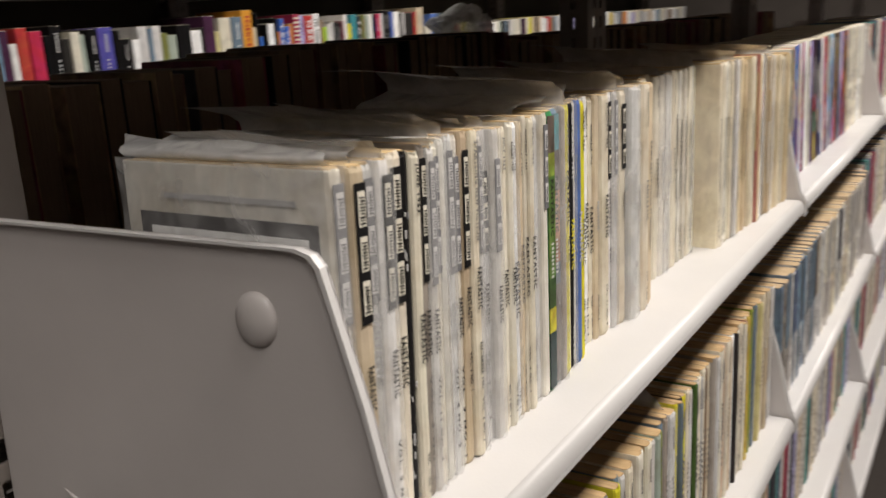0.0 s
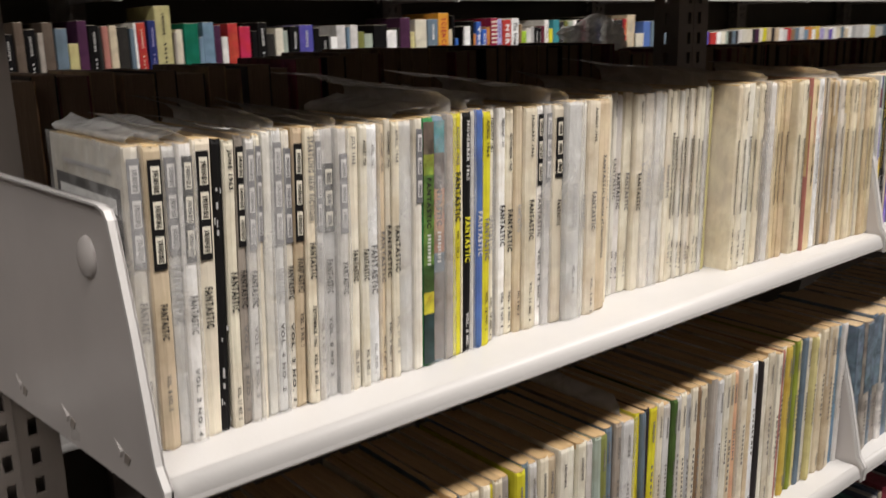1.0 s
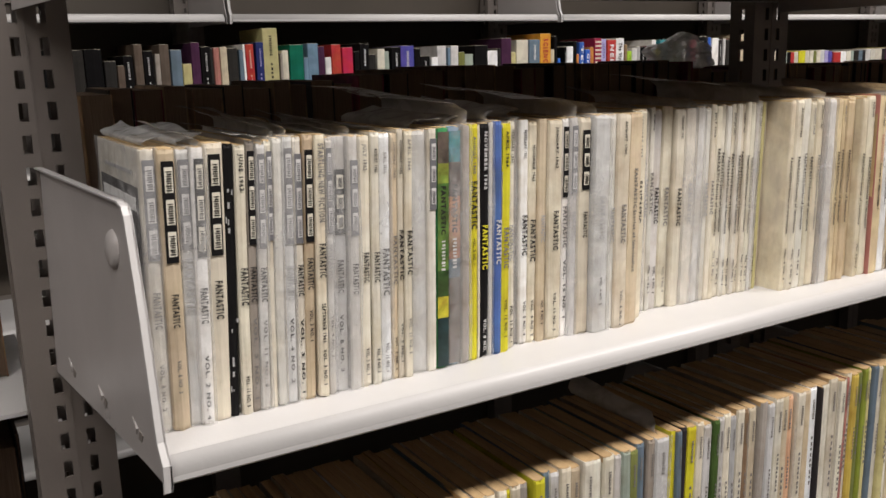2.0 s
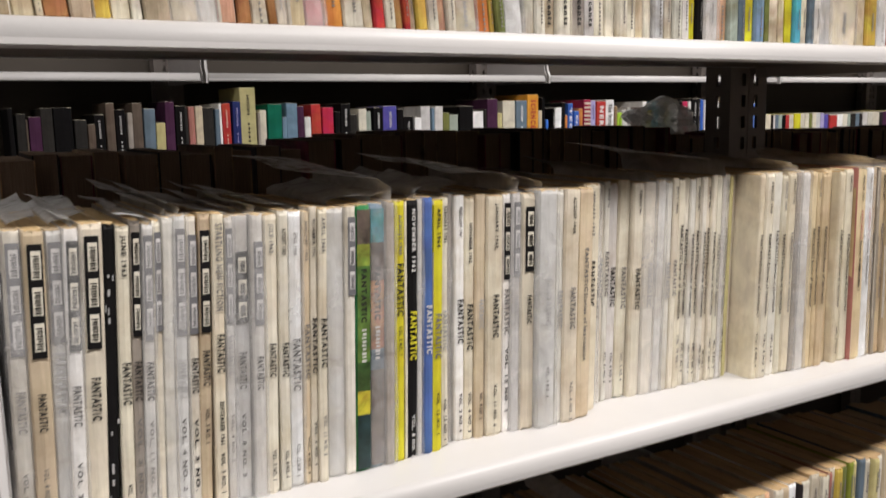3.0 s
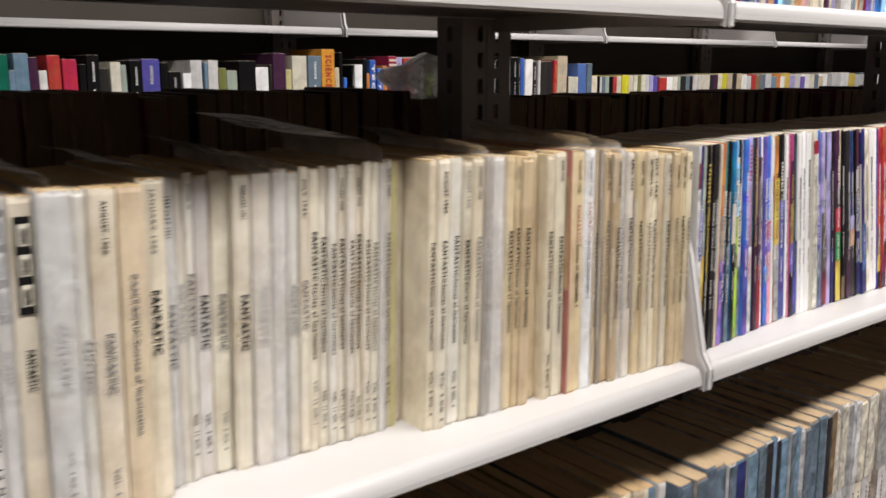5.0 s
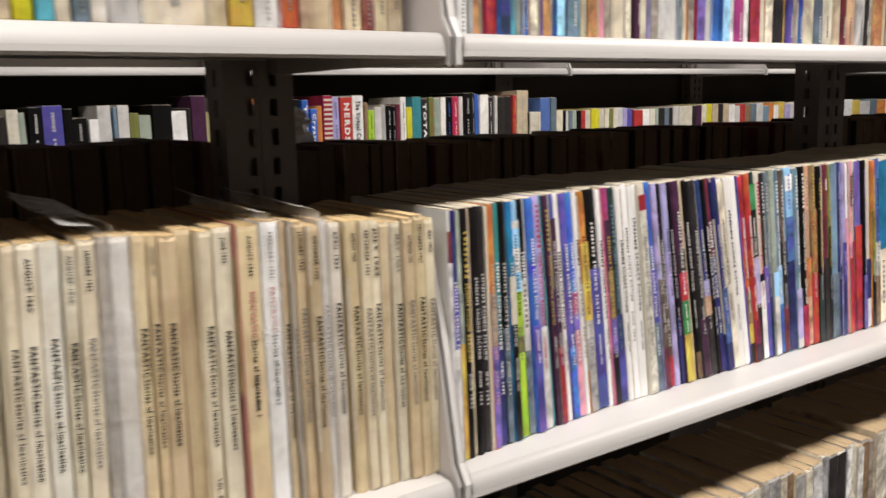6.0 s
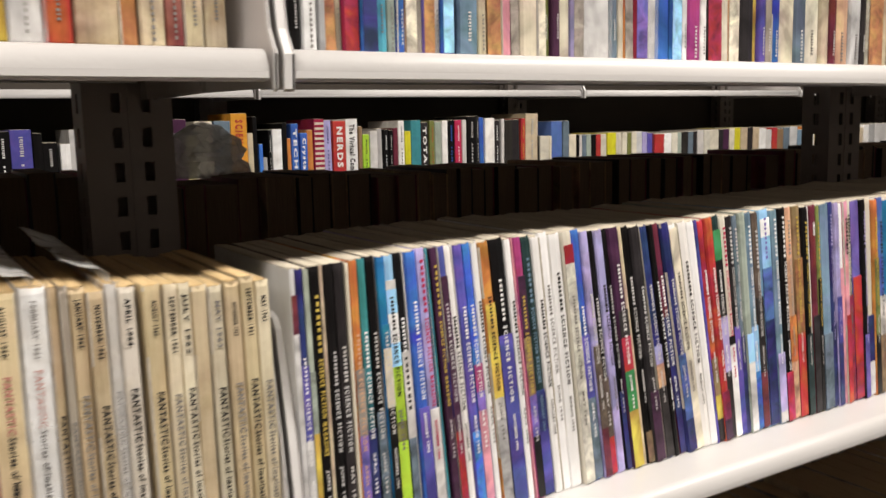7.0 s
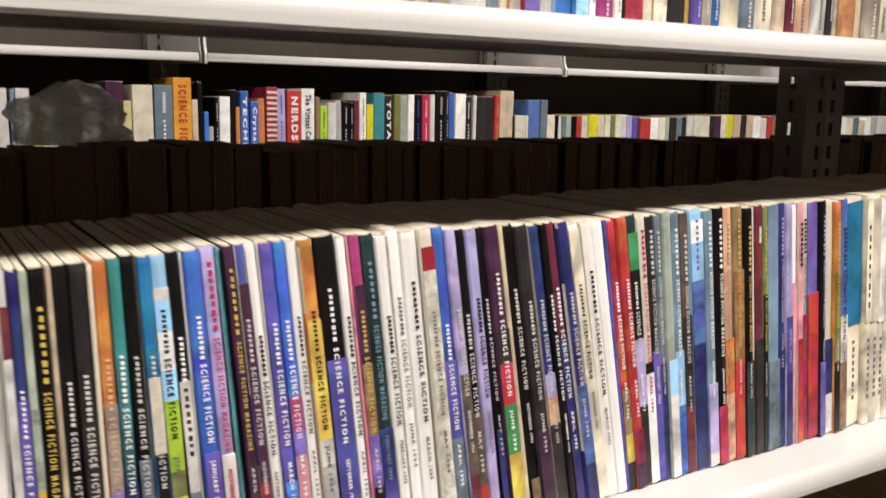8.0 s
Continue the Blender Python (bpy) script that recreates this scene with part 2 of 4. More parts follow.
BOX_ME = mesh_of("bar", [(x, y, z) for z in (0, 1) for y in (0, 1) for x in (0, 1)],
                 [(0, 2, 3, 1), (4, 5, 7, 6), (0, 1, 5, 4), (2, 6, 7, 3), (0, 4, 6, 2), (1, 3, 7, 5)], INK)
ART_ME = BOX_ME.copy()
ART_ME.materials[0] = ART
FLAT_ME = BOX_ME.copy()
FLAT_ME.materials[0] = GLOSS_COVER

def uneven_bar():
    """A line of illegible lettering: small blocks of uneven length."""
    vs, fs = [], []
    ends = [0.0]
    while ends[-1] < 0.99:
        ends.append(min(1.0, ends[-1] + (0.10, 0.125, 0.09, 0.135, 0.11)[len(ends) % 5]))
    for k, (a, e) in enumerate(zip(ends, ends[1:])):
        e, lo = a + (e - a) * 0.54, (0.0, 0.12, 0.0, 0.2)[k % 4]
        vs += [(x, y, z) for z in (a, e) for y in (0, 1) for x in (lo, 1)]
        fs += [tuple(8 * k + i for i in f) for f in ((0, 2, 3, 1), (4, 5, 7, 6), (0, 1, 5, 4), (2, 6, 7, 3), (0, 4, 6, 2), (1, 3, 7, 5))]
    return mesh_of("lettering_bar", vs, fs, INK)


NAME_ME = uneven_bar()

WORDS = {}


def word_mesh(text):
    """The mesh of a line of print, one unit high, with its length."""
    if text not in WORDS:
        cu = bpy.data.curves.new("print", "FONT")
        cu.body, cu.size, cu.resolution_u, cu.offset = text, 1.0, 2, 0.042
        cu.space_character = 1.55 if text.startswith("SCIENCE") else 1.32
        ob = new("print", cu)
        bpy.context.view_layer.update()
        me = bpy.data.meshes.new_from_object(ob.evaluated_get(bpy.context.evaluated_depsgraph_get()))
        bpy.data.objects.remove(ob)
        me.materials.clear()
        me.materials.append(INK)
        WORDS[text] = (me, max(v.co.x for v in me.vertices))
    return WORDS[text]


DOWN = Matrix(((0, 1, 0, 0), (0, 0, -1, 0), (-1, 0, 0, 0), (0, 0, 0, 1)))


def spine_text(book, text, w, z_top, length, height, colour, name="title"):
    """Print that runs down the spine from z_top."""
    me, run = word_mesh(text)
    s = min(height / 0.72, w * 0.95, 1.7 * length / run)
    child(name, me, book, Matrix.Translation((w / 2 - s * 0.35, -0.0006, z_top)) @ DOWN @ Matrix.Diagonal((length / run, s, 1, 1)), C_ink(colour))


def C_ink(name):
    return (*C[name], 1)


def spine_bar(book, w, z_top, length, height, colour, name="lettering_bar", off=0.0, depth=0.0005):
    child(name, NAME_ME if name == "lettering_bar" else BOX_ME, book, Matrix.Translation((w / 2 - height / 2 + off, -depth, z_top - length)) @ Matrix.Diagonal((height, depth, length, 1)), C_ink(colour))


# ---- books ----
def cover_mesh(w, h, d, mat, worn=1.0, hard=False):
    """A cover round three sides of the pages: a U in plan with a rounded spine, bowed and nicked along its height."""
    t = min(0.0012 if hard else 0.00025, w * 0.2)
    r = min(w * (0.30 if not hard else 0.22), 0.003)
    out = [(0, d), (0, r), (r * 0.35, r * 0.3), (w * 0.5, 0), (w - r * 0.35, r * 0.3), (w, r), (w, d)]
    inn = [(w - t, d), (w - t, r + t), (w * 0.5, t * 1.6), (t, r + t), (t, d)]
    ring, n = out + inn, len(out) + len(inn)
    levels = (0, 0.012, 0.2, 0.4, 0.6, 0.8, 0.985, 1)
    ph, amp = random.uniform(0, 6), worn * random.uniform(0.1, 0.5) * 0.001
    vs, fs = [], []
    for k, s in enumerate(levels):
        bow = amp * math.sin(ph + 4 * s)
        back = worn * random.uniform(0.0003, 0.0016) if k in (0, len(levels) - 1) else 0.0
        for i, (x, y) in enumerate(ring):
            nick = random.uniform(-1, 1) * 0.0009 * worn if k in (0, len(levels) - 1) else 0
            vs.append((x + bow * (1 if y < d * 0.5 else 0), y + (back if i in (2, 3, 4) else 0) + abs(bow) * 0.5 * (y < 0.01), s * h + nick))
    for k in range(len(levels) - 1):
        for i in range(n):
            j = (i + 1) % n
            fs.append((k * n + i, k * n + j, (k + 1) * n + j, (k + 1) * n + i))
    top = (len(levels) - 1) * n
    pairs = ((0, 11), (1, 10), (3, 9), (5, 8), (6, 7))
    for (a, b), (c, e) in zip(pairs, pairs[1:]):
        mid = [a] + ([2] if a == 1 else [4] if a == 3 else []) + [c, e, b]
        fs.append(tuple(top + q for q in mid[::-1]))
        fs.append(tuple(mid))
    me = mesh_of("cover", vs, fs, mat)
    if not hard and random.random() < (0.12 if mat is GLOSS_COVER else 0.22):
        # the fold of the spine is rubbed to bare card
        me.materials.append(WORN_EDGE)
        for k in range(len(levels) - 1):
            for i in random.choice(((1,), (4,), (1, 4))):
                me.polygons[k * n + i].material_index = 1
    return me


def pages_mesh(w, h, d):
    """The block of leaves, a little uneven at the top."""
    vs, fs, nx, ny = [], [], 4, 4
    x0, x1, y1 = 0.0003, w - 0.0003, d - 0.0015
    inset = min(w * 0.24, 0.0016)
    deep = (0.0018, 0.0040, 0.04, 0.085, y1)
    for j in range(ny + 1):
        a, e = (x0 + inset, x1 - inset) if j == 0 else (x0, x1)
        for i in range(nx + 1):
            z = h + 0.0008 - random.uniform(0.0, 0.0005)
            vs.append((a + (e - a) * i / nx, deep[j], z))
    base = len(vs)
    vs += [(x0 + inset, deep[0], 0.001), (x1 - inset, deep[0], 0.001), (x1, y1, 0.001), (x0, y1, 0.001)]
    for j in range(ny):
        for i in range(nx):
            a = j * (nx + 1) + i
            fs.append((a, a + 1, a + nx + 2, a + nx + 1))
    row = nx + 1
    fs.append(tuple([base, base + 1] + [i for i in range(nx, -1, -1)]))
    fs.append(tuple([base + 2, base + 3] + [ny * row + i for i in range(nx + 1)]))
    fs.append(tuple([base + 3, base] + [j * row for j in range(ny + 1)]))
    fs.append(tuple([base + 1, base + 2] + [j * row + nx for j in range(ny, -1, -1)]))
    fs.append((base + 3, base + 2, base + 1, base))
    return mesh_of("page_block", vs, fs, PAGES)


def sleeve_mesh(w, h, d, flap, lift, loose=0.0015):
    """A clear bag round a magazine: spine, two sides, and a loose flap that rises from the mouth and falls back."""
    vs, fs = [], []
    e = loose
    ring = [(-e, d + 0.004), (-e, d * 0.5), (-e * 0.7, 0.0), (w * 0.5, -e), (w + e * 0.7, 0.0), (w + e, d * 0.5), (w + e, d + 0.004)]
    levels = [0.0, 0.06, 0.25, 0.45, 0.65, 0.85, 1.0]
    ph = random.uniform(0, 6)
    for s in levels:
        for i, (x, y) in enumerate(ring):
            q = 0.0007 * math.sin(ph + 9 * s + 2.1 * i)
            vs.append((x + q, y - abs(q), s * (h + 0.002)))
    n = len(ring)
    for k in range(len(levels) - 1):
        for i in range(n - 1):
            fs.append((k * n + i, k * n + i + 1, (k + 1) * n + i + 1, (k + 1) * n + i))
    # the flap: the empty end of the bag, as deep as the magazine, folded over to one side on the neighbours' tops
    rows, cols, start = 9, 9, len(vs)
    large = abs(flap) > 0.05
    skew, front, part_up = random.uniform(-0.10, 0.22), 0.0 if large else random.uniform(0.0, 0.12), 0.82 if large else 0.5
    for k in range(rows):
        s = k / (rows - 1)
        for i in range(cols):
            u = i / (cols - 1)
            rise = lift * (part_up * math.sin(min(1.0, s * 3.2) * math.pi * 0.5) + (1 - part_up) * s) * (0.72 + 0.38 * u) + 0.0012 * math.sin(ph + 9 * u + 4 * s) * s
            vs.append((w * 0.5 + (1 if flap > 0 else -1) * (0.009 if large else 0.004) * math.sin(min(1.0, s * 3.2) * math.pi) - flap * s * (0.92 + 0.14 * u), d * (front + (1.03 - front) * u + skew * s), h + 0.0012 + max(rise, 0.0)))
    for k in range(rows - 1):
        for i in range(cols - 1):
            q = start + k * cols + i
            fs.append((q, q + 1, q + cols + 1, q + cols))
    me = mesh_of("plastic_sleeve", vs, fs, FILM, True)
    me.materials.append(FLAP_FILM)
    for q in range((len(levels) - 1) * (n - 1), len(fs)):
        me.polygons[q].material_index = 1
    return me


ISSUE_DATES = ["MAY 1963", "JUNE 1963", "NOVEMBER 1962", "JANUARY 1962", "SEPTEMBER 1961", "AUGUST 1960", "APRIL 1964", "FEBRUARY 1961", "JULY 1962"]
LATE_DATES = ["NOVEMBER 1994", "MAY 1994", "JUNE 1994", "APRIL 1995", "JANUARY 1995", "SEPTEMBER 1996", "MARCH 1993", "FEBRUARY 1993"]
VOLUMES = ["VOL. 4 NO. 2", "VOL. 2 NO. 4", "VOL. 3 NO. 1", "VOL. 11 NO. 5", "VOL. 8 NO. 3", "VOL. 12 NO. 1"]


def magazine(x, y, z, w, h, d, colour, mat, lean=0.0, turn=0.0, old=True, kind="magazine", label="", category="magazine", group="", hard=False):
    me = cover_mesh(w - 0.0004, h, d, mat, 1.0 if old else 0.4, hard)
    ob = new(kind, me)
    ob.matrix_basis = pose(x, y, z + max(0.0, (w + 0.002) * math.sin(radians(lean))) + 0.0002, 0, lean, turn)
    ob.color = colour
    tagged(ob, label, category, group)
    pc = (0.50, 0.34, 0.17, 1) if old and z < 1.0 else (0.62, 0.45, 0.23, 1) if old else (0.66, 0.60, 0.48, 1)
    k = random.uniform(0.85, 1.1)
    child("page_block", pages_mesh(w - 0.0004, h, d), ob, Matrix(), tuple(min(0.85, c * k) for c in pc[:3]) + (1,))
    return ob


def sleeve(ob, w, h, d, flap, lift):
    child("plastic_sleeve", sleeve_mesh(w, h, d, flap, lift), ob, Matrix(), label="clear plastic sleeve, creased at the open end")


def boxed_label(ob, w, top, low, dark):
    """A dark panel on the upper spine with three pale fields of lettering."""
    a, run = min(w * 0.74, 0.0080), top - low
    spine_bar(ob, w, top, run, a, dark, "label_panel", 0, 0.0004)
    for k in range(3):
        z, e = top - (run - 0.0035) * k / 3 - 0.0038, (run - 0.0035) / 3 - 0.0045
        spine_bar(ob, w, z, e, a * 0.66, "pale" if dark == "black" else "silver", "label_field", a * 0.05, 0.0006)
        spine_bar(ob, w, z - 0.002, e - 0.003, a * 0.44, dark, "lettering_bar", a * 0.05, 0.0008)


def spine_line(x):
    """How far back the spines of the older run stand."""
    return float(np.interp(x, (0.80, 1.08, 1.13, 1.17, 1.20, 1.235, 1.25, 1.277, 1.32, 1.434, 1.436, 1.467, 1.55, 1.59, 1.65, 1.71), (0.248, 0.250, 0.261, 0.257, 0.250, 0.250, 0.258, 0.275, 0.268, 0.266, 0.246, 0.243, 0.238, 0.236, 0.232, 0.225)))


def old_lean(x):
    return float(np.interp(x, (0.83, 0.88, 0.98, 1.08, 1.16, 1.40, 1.45, 1.60, 1.70), (1.6, 2.7, 1.9, 1.6, 1.2, 1.6, 1.6, -0.6, -1.0)))


def marks(words):
    """Codes such as T52-38: what is printed, and its upper and lower end in hundredths of the height."""
    for word in words:
        code = word.rstrip("0123456789-")
        if code != word:
            hi, lo = word[len(code):].split("-")
            yield code, int(hi) / 100, int(lo) / 100


PRINTED = dict(T=("title", 0.0050, 0.60), D=("issue_date", 0.0027, 0.36), V=("volume_number", 0.0026, 0.34), K=("cover_line", 0.0042, 0.5))
LABELS = {"black": "worn black-spined digest magazine, rubbed at the edges", "yellow": "bright yellow-spined old digest magazine", "cornflower": "worn blue-spined old digest magazine",
          "green": "digest magazine with a green picture spine", "steel": "digest magazine with a mottled picture spine", "brick": "thin red-spined old digest magazine on the shelf"}


def fantasy_digest(x, spec, w, lean):
    """One digest of the older run; spec: colour, then what is printed on the spine. Marks: B and G ruled labels, T title, S long title, D date, V volume."""
    style, *extra = spec.split("+")
    h = random.uniform(0.1865, 0.1905) - float(np.interp(x, (1.58, 1.66), (0.0, 0.006)))
    y = spine_line(x) + random.uniform(-0.0022, 0.0022) + (0.008 if "in" in extra else 0) - (0.003 if "wide" in extra else 0)
    x -= h * math.tan(radians(lean))
    label = LABELS.get(style, ("pale" if style in ("frost", "milky", "silver", "white") else "browned" if style in ("tan", "wheat", "sand", "taupe") else "cream") + "-spined old digest magazine, worn at the edges")
    if "bag" in extra:
        label = label.split(",")[0] + " in a clear plastic sleeve"
    ob = magazine(x, y, MAIN_Z, w, h, 0.134, tint(style), OLD_COVER, lean, random.uniform(-0.6, 0.6), True, "magazine", label, "magazine", "old digest run")
    age_shade = 0.0 if style in ("white", "frost", "brick", "straw") else min(1.0, max(0.0, (x - 1.42) / 0.10))
    ob.color = (ob.color[0] * (1 - 0.02 * age_shade), ob.color[1] * (1 - 0.05 * age_shade), ob.color[2] * (1 - 0.13 * age_shade), 1)
    if style == "black":
        for f in ob.data.polygons:
            f.material_index = 0
        for k in range(14 if not extra else 0):
            z0 = random.uniform(0.01, 0.9) * h
            child("scuff", BOX_ME, ob, Matrix.Translation((random.choice((0.08, 0.3, 0.7, 0.82)) * w, -0.0002, z0)) @ Matrix.Diagonal((random.uniform(0.0005, 0.0014), 0.0006, random.uniform(0.001, 0.006), 1)), C_ink("grey"))
    for code, hi, lo in marks(extra):
        faint = {"f": "grey", "s": "silver", "r": "brick"}.get(code[0], "ink" if random.random() < 0.75 else "fade")
        if style == "black":
            faint = "yellow" if code == "T" else "silver"
        kind = code[-1]
        if kind in "BG":
            boxed_label(ob, w, h * min(hi, 0.965), h * lo, "black" if kind == "B" else "slab")
        elif kind == "S":
            lo = max(0.10, min(lo, hi - 0.40))
            cut = lo + (hi - lo) * 0.60
            spine_text(ob, "FANTASTIC", w, h * hi, h * (hi - cut) * 0.96, min(0.0036, w * 0.46), faint)
            spine_text(ob, "Stories of Imagination", w, h * cut, h * (cut - lo), min(0.0034, w * 0.44), "ink" if faint == "brick" else faint, "subtitle")
        else:
            name, tall, share = PRINTED[kind]
            text = {"T": "FANTASTIC", "K": "STARTLING NEW FICTION"}.get(kind) or random.choice(ISSUE_DATES if kind == "D" else VOLUMES)
            spine_text(ob, text, w, h * min(hi, 0.97), h * (min(hi, 0.97) - lo), min(tall, w * share), faint, name)
    if "art" in extra:
        if style == "green":
            strips = ((0.985, 0.86, "umber"), (0.86, 0.78, "moss"), (0.78, 0.42, "fern"), (0.42, 0.31, "leaf"), (0.31, 0.22, "lemon"), (0.22, 0.01, "pine"))
        else:
            strips = ((0.985, 0.86, "teal"), (0.86, 0.72, "umber"), (0.72, 0.46, "rust"), (0.46, 0.38, "slate"), (0.38, 0.01, "umber"))
        for a, e, c in strips:
            child("picture_strip", ART_ME, ob, Matrix.Translation((w * 0.06, -0.0004, h * e)) @ Matrix.Diagonal((w * 0.86, 0.0006, h * (a - e), 1)), C_ink(c))
        spine_text(ob, "FANTASTIC", w, h * 0.77, h * 0.2, w * 0.36, "ink")
        spine_bar(ob, w, h * 0.55, h * 0.13, w * 0.3, "silver")
    if "bag" in extra:
        if "big" in extra:
            sleeve(ob, w, h, 0.134, random.uniform(0.055, 0.072), random.uniform(0.022, 0.027))
        else:
            sleeve(ob, w, h, 0.134, random.choice((-1, 1, 1)) * random.uniform(0.012, 0.032), random.uniform(0.007, 0.016))
    return ob


PLAIN_BANDS = "white ivory cream silver red green lime gold sky lilac pink indigo lemon".split()


def modern_digest(x, spec, w, lean):
    """One digest of the newer run; spec: colour, further bands of colour from the height given down, then the print's colour and its upper and lower end."""
    body, *lines = spec.split("/")
    top, *bands = body.split(",")
    h = random.uniform(0.1868, 0.1892) - float(np.interp(x, (1.72, 1.85), (0.003, 0.0)))
    y = float(np.interp(x, (1.72, 1.86), (0.232, SPINE_Y))) + random.uniform(-0.0015, 0.0015)
    w, x = w * math.cos(radians(lean)), x - h * math.tan(radians(lean))
    ob = magazine(x, y, MAIN_Z, w, h, 0.132, tint(top), WHITE_CARD if sum(C[top]) > 1.6 else GLOSS_COVER, lean, random.uniform(-0.5, 0.5), False, "magazine",
                  top_word(top) + "-spined modern digest magazine" + (", picture low on the spine" if bands else " on a shelf"), "magazine", "newer digest run")
    cuts = [(b.rstrip("0123456789"), int(b[len(b.rstrip("0123456789")):]) / 100) for b in bands] + [("", 0.006)]
    for (colour, hi), (_, lo) in zip(cuts, cuts[1:]):
        child("picture_strip", FLAT_ME if colour in PLAIN_BANDS else ART_ME, ob, Matrix.Translation((w * 0.05, -0.0003, h * lo)) @ Matrix.Diagonal((w * 0.88, 0.0006, h * (min(hi, 0.985) - lo), 1)), tint(colour))
    for line in lines:
        ink = line.rstrip("0123456789-")
        hi, lo = (int(v) / 100 for v in line[len(ink):].split("-"))
        run, tall = h * (hi - lo), min(0.0029, w * 0.42)
        if hi - lo < 0.25:
            spine_bar(ob, w, h * hi, run, tall * 0.8, ink)
            continue
        early, first = hi > 0.9, 0.36 if hi > 0.9 else 0.34
        spine_bar(ob, w, h * hi, run * first, tall * 0.72, ink)
        spine_text(ob, "SCIENCE FICTION MAGAZINE" if early else "SCIENCE FICTION", w, h * hi - run * (first + 0.04), run * (0.96 - first), tall, ink)
        if lo > 0.2:
            spine_text(ob, random.choice(LATE_DATES), w, h * (lo - 0.05), h * 0.14, tall * 0.72, ink if ink not in ("ink", "gold") else "fade" if ink == "ink" else "silver", "issue_date")
    return ob


def top_word(name):
    return {"ink": "black", "bright": "bright blue", "sky": "sky blue", "steel": "grey-blue", "aqua": "turquoise", "ocean": "deep blue"}.get(name, name)


def lay(stretches, make):
    """Stand books side by side; each stretch of the row is fitted between its two ends."""
    for x0, x1, text in stretches:
        some = row_of(text)
        k = (x1 - x0) / sum(w for _, w in some)
        x = x0
        for spec, w in some:
            make(x, spec, w * k)
            x += w * k


def row_of(text):
    """Rows of 'spec:width in millimetres'."""
    return [(s.rpartition(":")[0], float(s.rpartition(":")[2]) / 1000) for s in text.split()]

# ---- plan ----
BAY, PANEL_X, POST_X = 0.896, 0.820, 0.799
LIP_Y, SPINE_Y, POST_Y0, POST_Y1 = 0.206, 0.248, 0.480, 0.520
MAIN_Z, PITCH, LIP = 1.147, 0.303, 0.0165
FAR_Y, FAR_Z, FAR_X = 1.555, 1.187, 1.324

LOW, UP = MAIN_Z - PITCH, MAIN_Z + PITCH

# ---- room ----
tagged(part("floor", boxes((-3, -1.6, -0.1, 7, 3.2, 0)), CARPET), "dark grey carpet floor", "floor", kind="structure")
tagged(part("ceiling", boxes((-3, -1.6, 3.02, 7, 3.2, 3.1)), CEILING), "pale ceiling tiles", "ceiling", kind="structure")
# unseen walls, toned for bounced light; the south one stands for another book range
for nm, b in (("wall_south", (-3.1, -1.7, 0, 7.1, -1.6, 3.1)), ("wall_north", (-3.1, 3.2, 0, 7.1, 3.3, 3.1)),
              ("wall_west", (-3.1, -1.6, 0, -3.0, 3.2, 3.1)), ("wall_east", (7.0, -1.6, 0, 7.1, 3.2, 3.1))):
    tagged(part(nm, boxes(b), WALL_PAINT), "plain painted wall", "wall", kind="structure")


# ---- shelving ----
def upright(x, y0, y1, name="upright_post", top=2.2):
    """A steel post of folded sheet, with two columns of slots in the front and one in each side."""
    w = 0.066
    bm = bmesh.new()
    t, pitch = 0.0018, 0.0262
    zs = np.arange(0.9, 1.62, pitch)
    # front and back faces as strips between the slot columns, with bridges between slots
    for yf, sgn in ((y0, 1), (y1 - t, 1)):
        cols = (0.024, 0.046)
        edges = [0.0] + [c + s for c in cols for s in (-0.0036, 0.0036)] + [w]
        for a, b in ((edges[0], edges[1]), (edges[2], edges[3]), (edges[4], edges[5])):
            box(bm, x - w / 2 + a, yf, 0, x - w / 2 + b, yf + t, top)
        for a, b in ((edges[1], edges[2]), (edges[3], edges[4])):
            box(bm, x - w / 2 + a, yf, 0, x - w / 2 + b, yf + t, float(zs[0]))
            for z in zs[:-1]:
                box(bm, x - w / 2 + a, yf, float(z) + 0.0150, x - w / 2 + b, yf + t, float(z) + pitch)
            box(bm, x - w / 2 + a, yf, float(zs[-1]), x - w / 2 + b, yf + t, top)
    for xs in (x - w / 2, x + w / 2 - t):
        ym = (y0 + y1) / 2
        box(bm, xs, y0 + t, 0, xs + t, ym - 0.004, top)
        box(bm, xs, ym + 0.004, 0, xs + t, y1 - t, top)
        box(bm, xs, ym - 0.004, 0, xs + t, ym + 0.004, float(zs[0]))
        for z in zs[:-1]:
            box(bm, xs, ym - 0.004, float(z) + 0.0150, xs + t, ym + 0.004, float(z) + pitch)
        box(bm, xs, ym - 0.004, float(zs[-1]), xs + t, ym + 0.004, top)
    # the middle seam
    box(bm, x - 0.0006, y0 - 0.0008, 0, x + 0.0006, y0, top)
    return tagged(part(name, bm, POST_PAINT), "grey enamelled steel shelving upright with slots", "post", "shelving uprights")


